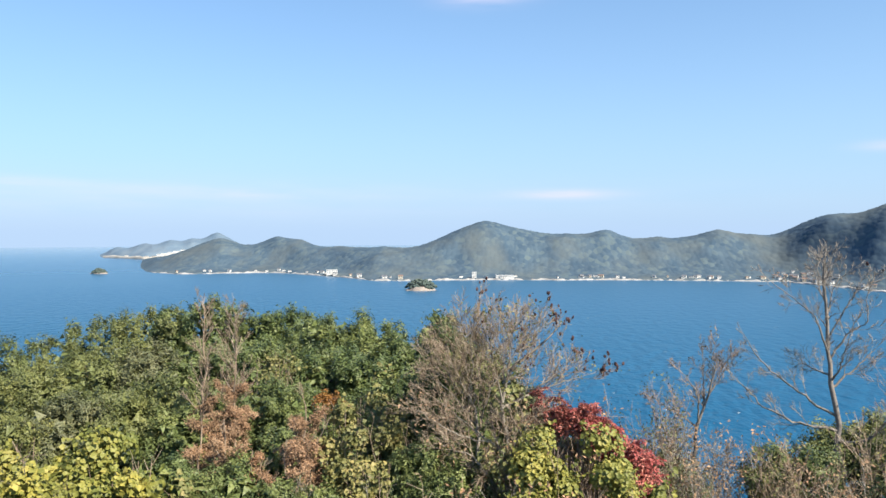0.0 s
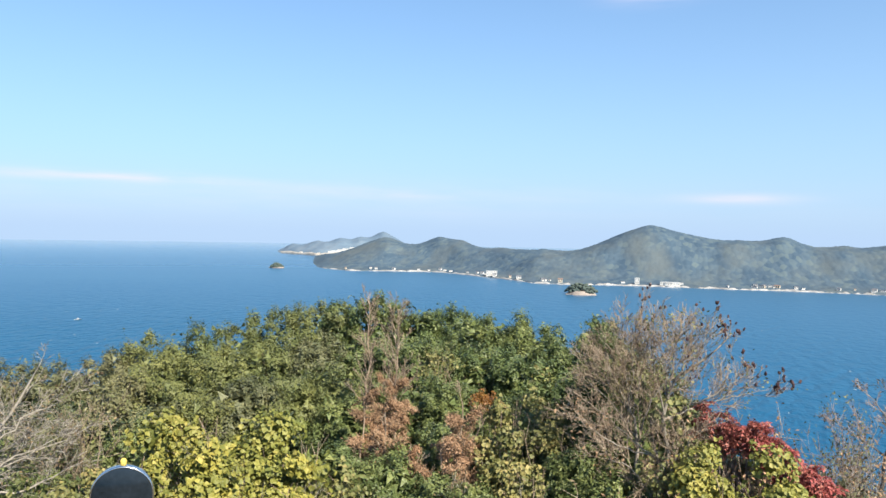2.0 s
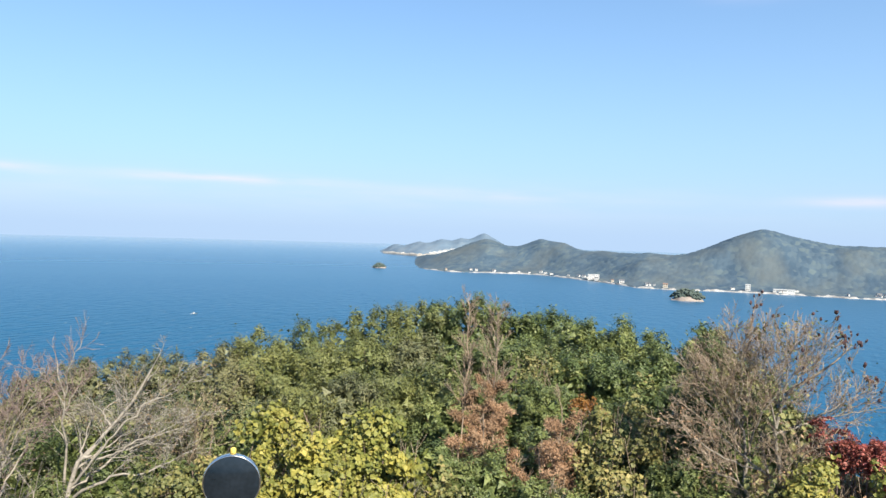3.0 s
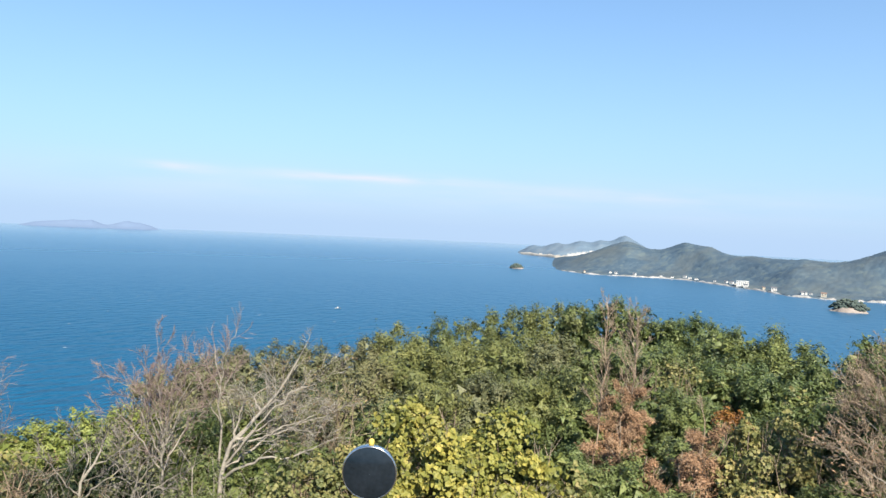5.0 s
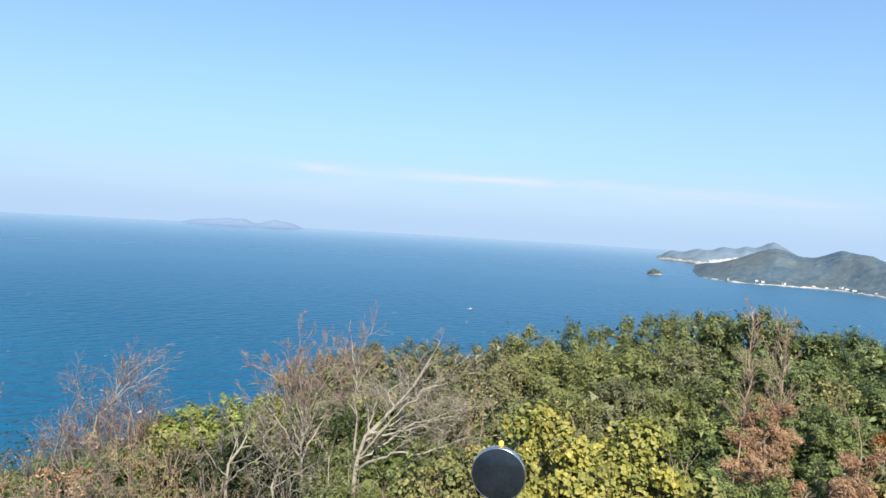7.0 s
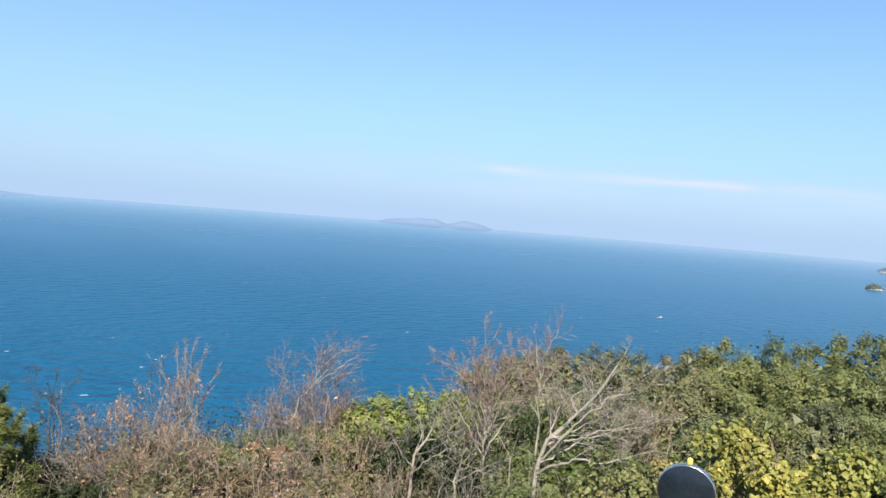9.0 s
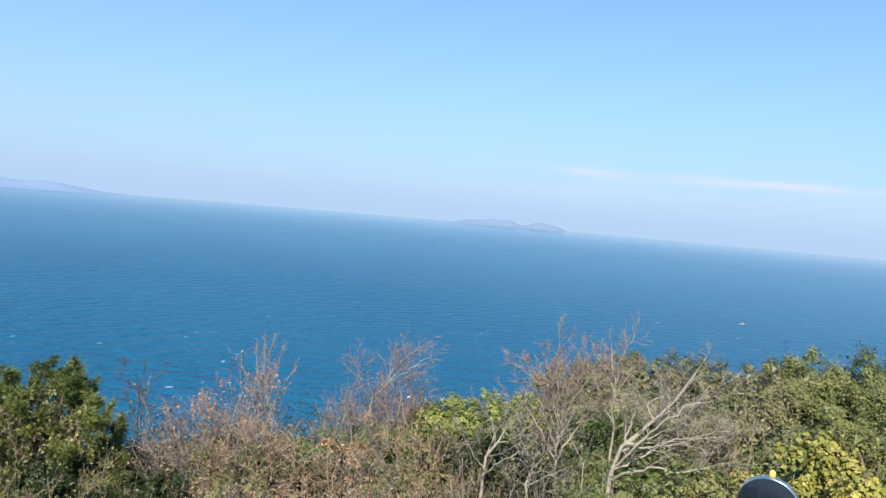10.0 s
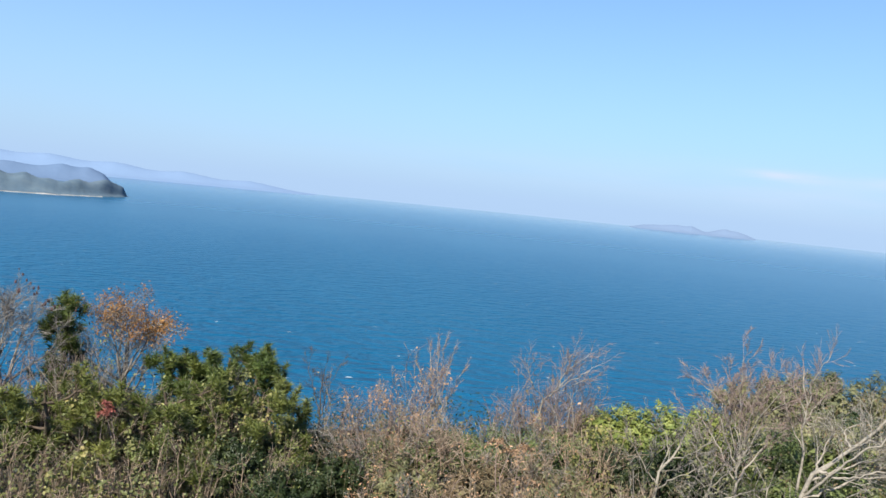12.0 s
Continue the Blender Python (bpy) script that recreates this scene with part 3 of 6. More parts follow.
def house(w, d, h, wall_m, roof_m, flat=False, floors=2, label=""):
    """A house that faces -y, its walls, roof, door and windows."""
    ob = tagged(new("house"), label, "house", "houses on the far shore")
    bm = bmesh.new()
    box(bm, -w / 2, w / 2, 0, d, -2.0, h)
    part("wall", bm, wall_m, ob)
    bm = bmesh.new()
    if flat:
        box(bm, -w / 2 - 0.3, w / 2 + 0.3, -0.3, d + 0.3, h, h + 0.6)
    else:
        o, rise = 0.6, d * 0.28
        a = [bm.verts.new(p) for p in ((-w / 2 - o, -o, h), (w / 2 + o, -o, h), (w / 2 + o, d + o, h), (-w / 2 - o, d + o, h), (-w / 2 - o, d / 2, h + rise), (w / 2 + o, d / 2, h + rise))]
        for f in ((0, 1, 5, 4), (2, 3, 4, 5), (1, 2, 5), (3, 0, 4), (0, 3, 2, 1)):
            bm.faces.new([a[i] for i in f])
    part("roof", bm, roof_m, ob)
    n = max(2, int(w / 3.5))
    for fl in range(floors):
        for i in range(n):
            x, z = -w / 2 + (i + 0.5) * w / n, (fl + 0.5) * h / floors
            bm = bmesh.new()
            box(bm, x - 0.8, x + 0.8, -0.06, 0.05, z - 0.6, z + 0.7)
            part("window", bm, M_PANE, ob)
    bm = bmesh.new()
    box(bm, -0.6, 0.6, -0.08, 0.04, 0, 2.1)
    part("door", bm, M_ROOFR, ob)
    return ob


def set_house(ob, a, back_d, turn_=0.0, z=None, first=False, k=1.0):
    s = float(np.interp(a, az_, S_)) + back_d
    i, j = int(np.argmin(abs(az_ - a))), int(np.argmin(abs(back_ - back_d)))
    zz = max(float(H_[i, j]), 2.5) + 0.6 if z is None else z
    m = Matrix.Translation(at(a, s, zz)) @ Matrix.Rotation(radians(a + turn_), 4, "Z") @ Matrix.Scale(k, 4)
    if first:
        ob.matrix_world = m
        return ob
    return copy_thing(ob, m)


h_white = set_house(house(9, 7, 5, M_WHITE, M_ROOF, label="white two-storey house with a grey tile roof by the shore"), 12.4, 12, first=True)
h_cream = set_house(house(8, 6, 5, M_CREAM, M_ROOFR, label="cream house with a brown tile roof by the shore"), 9.3, 12, first=True)
h_low = set_house(house(12, 7, 3.6, M_WHITE, M_ROOF, True, 1, label="low white shed with a flat roof by the shore"), 1.5, 8, first=True)
rng = np.random.default_rng(4)
for lo, hi, n in ((-24, -16.5, 22), (-13.5, -11.5, 9), (-16, -9, 7), (-6.0, -4.2, 10), (-8.5, -2, 5), (-1.5, 5, 4), (8.5, 10.8, 4), (12.5, 16.5, 8), (17.0, 26.5, 9)):
    for _ in range(n):
        ob = (h_white, h_cream, h_low)[int(rng.choice(3, p=(0.62, 0.13, 0.25)))]
        set_house(ob, rng.uniform(lo, hi), rng.uniform(6, 30), rng.uniform(-40, 40), k=rng.uniform(0.4, 0.8))
for _ in range(34):
    set_house((h_white, h_white, h_cream)[int(rng.integers(3))], rng.normal(-18.9, 1.0), 12 + 90 * rng.uniform() ** 1.6, rng.uniform(-30, 30), k=rng.uniform(0.5, 0.9))
hotel = set_house(house(22, 9, 8.5, M_WHITE, M_WHITE, True, 3, label="white three-storey seaside hotel with a flat roof"), 14.45, 16, first=True)
shed = set_house(house(34, 8, 4.5, M_WHITE, M_WHITE, True, 1, label="long white warehouse on the quay"), 1.4, 10, first=True)
set_house(house(8, 7, 9.5, M_WHITE, M_WHITE, True, 3, label="tall white building by the water"), 3.72, 12, first=True)
for a in (25.0, 25.5, 25.9, 26.3, 26.6, 27.0, 27.5, 28.1, 28.8):
    s = float(np.interp(a, [q[0] for q in FAR_SHORE], [q[1] for q in FAR_SHORE]))
    copy_thing(hotel if a < 26.8 else h_low, Matrix.Translation(at(a, s + 12, 6.0 + 9 * max(0, 26.6 - a))) @ Matrix.Rotation(radians(a), 4, "Z"))["label"] = "white building at the foot of the hazy cape"


# ---- boats and whitecaps ----
def motor_boat(a, d, turn_, length, label):
    ob = tagged(new("motor_boat"), label, "boat")
    ob.matrix_world = Matrix.Translation(at(a, d, 0.0)) @ Matrix.Rotation(radians(turn_), 4, "Z")
    k, n = length, 9
    rows = []
    for i in range(n):
        t = i / (n - 1)
        w = 0.17 * k * (1 - t ** 3) + 0.01
        x, up = (t - 0.5) * k, 0.09 * k + 0.05 * k * t * t
        rows += [(x, -w, up), (x, -w * 0.7, -0.05 * k), (x, w * 0.7, -0.05 * k), (x, w, up)]
    piece("hull", mesh_np("hull", rows, np.concatenate([grid_faces(n, 4), np.array([[0, 1, 2, 3]]), np.array([[4 * i, 4 * i + 3, 4 * i + 7, 4 * i + 4] for i in range(n - 1)])])), M_WHITE, ob)
    bm = bmesh.new()
    box(bm, -0.18 * k, 0.10 * k, -0.10 * k, 0.10 * k, 0.09 * k, 0.27 * k)
    part("cabin", bm, M_WHITE, ob)
    bm = bmesh.new()
    box(bm, -0.16 * k, 0.103 * k, -0.103 * k, 0.103 * k, 0.18 * k, 0.24 * k)
    part("window", bm, M_PANE, ob)
    bm = bmesh.new()
    box(bm, -0.01 * k, 0.01 * k, -0.01 * k, 0.01 * k, 0.27 * k, 0.42 * k)
    part("mast", bm, M_STEEL, ob)
    return ob


motor_boat(43.9, 793, 60, 6.5, "small white fishing boat on open water")
rng = np.random.default_rng(12)
V, F = [], []
spots = [(85.3, 350, 1.7)] + [(rng.uniform(40, 112), 230 + 700 * rng.uniform() ** 1.3, 1.0) for _ in range(90)] + [(rng.uniform(-26, 6), 300 + 500 * rng.uniform(), 1.0) for _ in range(14)]
for a, d, k in spots:
    c, L, W = at(a, d, 0.12), k * rng.uniform(0.4, 1.3), k * rng.uniform(0.08, 0.25)
    t = radians(a + rng.normal(0, 12))
    ux, uy = Vector((math.cos(t), math.sin(t), 0)), Vector((-math.sin(t), math.cos(t), 0))
    i = len(V)
    V += [c + ux * (L * math.cos(q)) + uy * (W * math.sin(q) * rng.uniform(0.6, 1.3)) + Vector((0, 0, 0.05 * (1 + math.sin(q)))) for q in np.arange(8) * np.pi / 4]
    F += [(i, i + 1, i + 2, i + 3), (i, i + 3, i + 4, i + 7), (i + 4, i + 5, i + 6, i + 7)]
tagged(piece("whitecaps", mesh_np("whitecaps", [tuple(v) for v in V], F), M_FOAM), "scattered white foam crests on the sea", "whitecaps", kind="stuff")

# ---- trees and shrubs of the hilltop ----
def unit(v):
    return v / np.maximum(np.linalg.norm(v, axis=-1, keepdims=True), 1e-9)


def tubes(segs, sides=4):
    """Tapered stems from rows (p0, p1, r0, r1)."""
    s = np.asarray(segs, float)
    p0, p1, r0, r1 = s[:, 0:3], s[:, 3:6], s[:, 6], s[:, 7]
    d = unit(p1 - p0)
    ref = np.array([[0.83, 0.55, 0.05]])
    u = unit(np.cross(d, ref))
    v = np.cross(d, u)
    q = np.arange(sides) * 2 * np.pi / sides
    ringv = u[:, None] * np.cos(q)[None, :, None] + v[:, None] * np.sin(q)[None, :, None]
    a, b = p0[:, None] + ringv * r0[:, None, None], p1[:, None] + ringv * r1[:, None, None]
    V = np.concatenate([a, b], 1).reshape(-1, 3)
    n = len(s)
    low = np.arange(n) * 2 * sides                    # first corner of each lower ring; a stem that goes on shares the ring below
    goes_on = np.zeros(n, bool)
    goes_on[1:] = np.abs(p0[1:] - p1[:-1]).max(1) < 1e-6
    low[goes_on] = (np.flatnonzero(goes_on) - 1) * 2 * sides + sides
    high = np.arange(n) * 2 * sides + sides
    i = np.arange(sides)
    k = (i + 1) % sides
    F = np.stack([low[:, None] + i, low[:, None] + k, high[:, None] + k, high[:, None] + i], -1).reshape(-1, 4)
    used = np.zeros(len(V), bool)
    used[F.ravel()] = True
    F = (np.cumsum(used) - 1)[F]
    V = V[used]
    return V, F


def stems(name, segs, material, parent, sides=4, label=""):
    V, F = tubes(segs, sides)
    return piece(name, mesh_np(name, V, F, True), material, parent, label)


def rods(name, segs, per, material, parent, sides=4):
    """Each stem of per segments a part of its own."""
    for i in range(0, len(segs), per):
        stems(name, segs[i:i + per], material, parent, sides)


def leaf_mesh(rng, P, N, size, wide=0.5, droop=0.25, fold=0.25, lobes=False, small=False):
    """One folded blade at each place P, facing about N. size: its length, one or an array."""
    n = len(P)
    N = unit(N)
    t = unit(np.cross(N, unit(rng.normal(size=(n, 3)))))
    t = unit(t + np.array([0, 0, -droop]))
    b = unit(np.cross(N, t))
    N = np.cross(t, b)
    L = (np.broadcast_to(np.asarray(size, float), (n,)) * rng.uniform(0.55, 1.4, n))[:, None]
    W = L * wide * rng.uniform(0.8, 1.2, (n, 1)) * 0.5
    if small:      # a blade too small to show its fold
        V = np.stack([P - b * W, P + b * W * 0.6, P + t * L], 1).reshape(-1, 3)
        return V, np.arange(3 * n).reshape(-1, 3)
    if lobes:      # broad leaf with shoulders
        pts = [P, P + t * L * 0.35 + b * W + N * W * fold, P + t * L * 0.72 + b * W * 0.62 + N * W * fold * 0.5, P + t * L - N * L * 0.08, P + t * L * 0.72 - b * W * 0.62 + N * W * fold * 0.5, P + t * L * 0.35 - b * W + N * W * fold]
        V = np.stack(pts, 1).reshape(-1, 3)
        F = (np.array([[0, 1, 2, 3], [0, 3, 4, 5]])[None] + (np.arange(n) * 6)[:, None, None]).reshape(-1, 4)
    else:
        pts = [P, P + t * L * 0.45 + b * W + N * W * fold, P + t * L - N * L * 0.06, P + t * L * 0.45 - b * W + N * W * fold]
        V = np.stack(pts, 1).reshape(-1, 3)
        F = (np.arange(4)[None] + (np.arange(n) * 4)[:, None]).reshape(-1, 4)
    return V, F


def foliage(name, rng, P, N, size, material, parent, wide=0.5, droop=0.25, lobes=False, label="", small=False):
    V, F = leaf_mesh(rng, np.asarray(P, float), np.asarray(N, float), size, wide, droop, 0.25, lobes, small)
    return piece(name, mesh_np(name, V, F), material, parent, label)


def bend(rng, a, b, r0, r1, bow, n, sag=None):
    """A curved stem from a to b as segments; also its points."""
    a, b = np.asarray(a, float), np.asarray(b, float)
    L = np.linalg.norm(b - a)
    side = rng.normal(size=3) * L * bow
    if sag is not None:
        side = side * 0.4 + np.asarray(sag, float) * L
    k = np.linspace(0, 1, n + 1)[:, None]
    pts = a * (1 - k) + b * k + side * (4 * k * (1 - k)) * 0.5
    if n > 1:
        pts[1:-1] += rng.normal(size=(n - 1, 3)) * L * min(0.018, 0.09 / n)
    rad = r0 + (r1 - r0) * k[:, 0] ** 0.8
    return [(*pts[i], *pts[i + 1], rad[i], rad[i + 1]) for i in range(n)], pts, rad


def twigs_from(rng, pts, rad, segs, tips, depth, length, count, rise=0.25, spread=0.75, lo=0.25, thin=0.55):
    """Side shoots along a stem, and theirs in turn."""
    pts = np.asarray(pts)
    n = len(pts) - 1
    for _ in range(count):
        t = lo + (1 - lo) * rng.uniform() ** 0.8
        i = min(int(t * n), n - 1)
        f = t * n - i
        p = pts[i] * (1 - f) + pts[i + 1] * f
        r = max(rad[i] * thin, 0.0042)
        d = pts[i + 1] - pts[i]
        d = d / (np.linalg.norm(d) + 1e-9)
        d = d * (1 - spread * 0.4) + rng.normal(size=3) * spread * 0.6 + np.array([0, 0, rise])
        d = d / (np.linalg.norm(d) + 1e-9)
        L = length * rng.uniform(0.5, 1.25) * (1.15 - 0.5 * t)
        s, q, rr = bend(rng, p, p + d * L, r, max(r * 0.4, 0.0022), 0.16, 2 if depth else 1, (0, 0, rise * 0.25))
        segs += s
        if depth:
            twigs_from(rng, q, rr, segs, tips, depth - 1, L * 0.62, max(2, int(count * 0.5)), rise, spread, 0.3, thin)
        else:
            tips.append((*q[-1], *d))


def stand(name, a, d, label, category, group=""):
    """A thing rooted in the ground at that bearing and distance, its x axis pointing to the right seen from the lookout."""
    p = at(a, d)
    z = float(ground_z(p.x, p.y))
    ob = tagged(new(name), label, category, group)
    ob.matrix_world = Matrix.Translation((p.x, p.y, z - 0.05)) @ Matrix.Rotation(radians(a), 4, "Z")
    return ob, z - 0.05


def rise_to(e, d, z):
    """Height over z that is seen at elevation e from the lookout, d metres off."""
    return EYE[2] + d * math.tan(radians(e)) - z


SEED = [100]


def fresh():
    SEED[0] += 1
    return np.random.default_rng(SEED[0])


def lumps(rng, C, r, rough=0.22):
    """Uneven clumps of massed leaves at places C; r: radii, one row of three for each."""
    bm = bmesh.new()
    bmesh.ops.create_icosphere(bm, subdivisions=2, radius=1.0)
    base = np.array([v.co for v in bm.verts])
    fac = np.array([[v.index for v in f.verts] for f in bm.faces])
    bm.free()
    n = len(C)
    V = base[None] * np.asarray(r)[:, None, :] * rng.uniform(1 - rough, 1 + rough, (n, len(base), 1)) + np.asarray(C)[:, None, :]
    F = fac[None] + (np.arange(n) * len(base))[:, None, None]
    return V.reshape(-1, 3), F.reshape(-1, 3)


def evergreen(a, d, e, w, mat=None, leaf=0.085, dens=1.0, label="dense evergreen tree with small glossy leaves", shaggy=0.0, deep=None, name="evergreen_tree"):
    """A round-crowned tree: tapered trunk, limbs into puffs of small leaves. e: elevation of its top; w: the crown's width."""
    rng = fresh()
    mat = mat or M_DEEP
    ob, z0 = stand(name, a, d, label, "tree", "evergreen trees on the hilltop")
    h = rise_to(e, d, z0)
    ch = min(max(h * 0.78, w * 0.7), h * 0.95)
    c = np.array([0, 0, h - ch * 0.52])
    rad = np.array([w / 2, (deep or w) / 2, ch * 0.52])
    r0 = float(np.clip(0.085 * w + 0.10, 0.17, 0.36))               # size of a puff
    tall = 1.0 + 0.8 * shaggy
    area = 4 * math.pi * (((rad[0] * rad[1]) ** 1.6 + (rad[0] * rad[2]) ** 1.6 + (rad[1] * rad[2]) ** 1.6) / 3) ** (1 / 1.6)
    n = int(area * (0.50 + 0.32 * dens) / (math.pi * r0 * r0))
    i = np.arange(n) + 0.5
    z = 1 - 1.45 * i / n                                            # puffs all over the crown but for its underside
    q = i * 2.39996 + rng.uniform(0, 6.28)
    u = unit(np.stack([np.cos(q) * np.sqrt(1 - z * z), np.sin(q) * np.sqrt(1 - z * z), z], -1) + rng.normal(0, 0.16, (n, 3)))
    f1, f2, f3 = rng.uniform(0, 6.28, 3)
    lobe = 0.96 + 0.06 * np.sin(3 * q + f1 + 2 * z) + 0.05 * np.sin(5 * z + f2) * np.cos(2 * q + f3) + rng.normal(0, 0.035, n)
    nd = max(5, int(area / 1.5))                                   # the crown swells into domes with hollows between them
    g = (np.arange(nd) + 0.5) / nd
    dz, dq = 1 - 1.45 * g, np.arange(nd) * 2.39996 + f1
    dome = unit(np.stack([np.cos(dq) * np.sqrt(1 - dz * dz), np.sin(dq) * np.sqrt(1 - dz * dz), dz], -1) + rng.normal(0, 0.14, (nd, 3)))
    off = np.arccos(np.clip((u @ dome.T).max(1), -1, 1)) / (1.9 / math.sqrt(nd))
    lobe = lobe * (1.02 - 0.20 * np.clip(off, 0, 1.1) ** 2)
    lobe = lobe * (np.abs(u) ** 3).sum(1) ** (-1 / 3)                # a broad dome rather than a pointed one
    rp = r0 * rng.uniform(0.62, 1.3, n)
    C = c + u * np.maximum(rad - r0 * 0.7, 0.08) * lobe[:, None]
    C[:, 2] += h - (C[:, 2] + rp * tall * 0.9).max()
    C[:, 2] = np.maximum(C[:, 2], 0.2)
    seg, pts, rr = bend(rng, (0, 0, 0), c + np.array([0, 0, ch * 0.2]), 0.05 + h * 0.016, 0.03, 0.05, 6)
    stems("trunk", seg, M_BARK, ob, 6)
    seg = []
    for k in rng.choice(n, min(12, n), replace=False):
        seg += bend(rng, pts[int(rng.uniform(0.3, 0.95) * 6)], c + (C[k] - c) * 0.95, 0.032, 0.008, 0.12, 4)[0]
    rods("branch", seg, 4, M_BARK, ob, 4)
    k = n * 26                                                      # leaves on the shaded twigs inside
    v = np.repeat(u, 26, 0) + rng.normal(size=(k, 3)) * 0.12
    inner = c + v * np.maximum(rad - r0 * 0.7, 0.08) * np.repeat(lobe, 26)[:, None] * rng.uniform(0.55, 0.9, (k, 1))
    inner[:, 2] = np.clip(inner[:, 2], 0.2, h - 0.3)
    foliage("inner_foliage", rng, inner, v + rng.normal(size=(k, 3)) * 0.5, 0.17, mat, ob, 0.85, 0.2, small=True)
    P, N = [], []
    for k in range(n):
        kids = rng.integers(4, 8)                                        # each puff is a bunch of leafy sprigs
        g = unit(rng.normal(size=(kids, 3)) + u[k] * 0.6 + np.array([0, 0, 0.35]))
        far = rp[k] * rng.uniform(0.25, 0.85, (kids, 1)) * np.array([1, 1, tall])
        m = int((60 + 1700 * rp[k] ** 2) * (0.085 / leaf) ** 0.8)
        pick = rng.integers(0, kids, m)
        off = rng.normal(size=(m, 3)) * rp[k] * np.array([0.19, 0.19, 0.19 * tall]) + g[pick] * rp[k] * rng.normal(0, 0.16, (m, 1))
        P.append(C[k] + g[pick] * far[pick] + off)
        N.append(unit(off) * 0.5 + g[pick] * 0.7 + np.array([0, 0, 0.3]) + rng.normal(size=(m, 3)) * 0.27)
        for _ in range(rng.integers(0, 2 + int(shaggy * 5))):          # young shoots that break the outline
            dv = unit(u[k] * 0.6 + rng.normal(size=3) * 0.5 + np.array([0, 0, 0.6 + shaggy * 2]))
            tt = rng.uniform(0.7, 1.25 + 0.4 * shaggy, 7)
            P.append(C[k] + dv * (rp[k] * tt)[:, None] * np.array([1, 1, tall]) + rng.normal(size=(7, 3)) * 0.02)
            N.append(rng.normal(size=(7, 3)) * 0.6 + dv * 0.4)
    foliage("crown", rng, np.concatenate(P), np.concatenate(N), leaf * (0.74 if d < 17 else 0.98), mat, ob, 0.58 if not shaggy else 0.52, 0.15 - shaggy, small=True)
    return ob


def vine_mound(a, d, e, w, h=1.4, mat=None, leaf=0.13, n=1700, label="tangle of climbing vine with yellow autumn leaves", deep=1.1, name="vine_thicket", drape=0.0):
    """Broad vine leaves over a hump of stems, its top at elevation e and its leaves down over the height h."""
    rng = fresh()
    mat = mat or M_KUDZU
    ob, z0 = stand(name, a, d, label, "vine", "vines over the shrubs")
    top = rise_to(e, d, z0)
    seg = []
    side = []
    for _ in range(14):
        x, y = rng.uniform(-0.5, 0.5) * w, rng.uniform(-0.5, 0.5) * deep
        zz = top - h * rng.uniform(0.35, 0.9)
        s, pts, rr = bend(rng, (x * 0.7, y * 0.8, 0), (x, y, max(zz, 0.3)), 0.014, 0.006, 0.12, 5)
        seg += s
        twigs_from(rng, pts, rr, side, [], 0, 0.5, 9, 0.1, 0.9)
    rods("stem", seg, 5, M_TAN, ob, 4)
    tagged(stems("twig_mass", side, M_TAN, ob, 3), kind="stuff")
    k = max(10, int(w * 17))
    P, N, C, Rc = [], [], [], []
    for _ in range(k):                      # clusters of overlapping leaves with dark gaps between
        x = rng.uniform(-0.5, 0.5) * w
        q = rng.uniform() ** 0.8
        y = -deep * 0.5 + deep * (1 - q) * rng.uniform(0.3, 1.0)
        hump = 1 - 0.35 * (2 * x / w) ** 2
        zc = (top * hump if top > 0.8 else top) - h * q * (1 - drape) - drape * rng.uniform() * h + rng.normal(0, 0.13)
        m = int(1.5 * n / k * rng.uniform(0.3, 1.7))
        r = rng.uniform(0.10, 0.27)
        v = unit(rng.normal(size=(m, 3)) + np.array([0, -0.3, 0.5]))
        C.append((x, y, zc))
        Rc.append((r * 0.5, r * 0.45, r * 0.5))
        P.append(np.array([x, y, zc]) + v * r * rng.uniform(0.72, 1.12, (m, 1)) * np.array([1.2, 1.0, 1.0]))
        N.append(v * 0.9 + np.array([0.1, -0.2, 0.6]) + rng.normal(size=(m, 3)) * 0.5)
        for _ in range(rng.integers(0, 3)):               # runners that reach out of the mass
            dv = unit(rng.normal(size=3) * 0.6 + np.array([0, -0.2, 0.7]))
            tt = rng.uniform(0.8, 1.0 + 0.9 * rng.uniform(), (7, 1))
            P.append(np.array([x, y, zc]) + dv * r * tt * 1.3 + rng.normal(size=(7, 3)) * 0.03)
            N.append(rng.normal(size=(7, 3)) * 0.7 + np.array([0.1, -0.3, 0.6]))
    if n > 900:
        V, F = lumps(rng, np.array(C), np.array(Rc), 0.5)
        tagged(piece("leaf_mass", mesh_np("leaf_mass", V, F), mat, ob), kind="stuff")
    P, N = np.concatenate(P), np.concatenate(N)
    P[:, 2] = np.maximum(P[:, 2], 0.1)
    tagged(foliage("foliage", rng, P, N, leaf * 0.76, mat, ob, 0.92, 0.45, True), kind="stuff")
    return ob


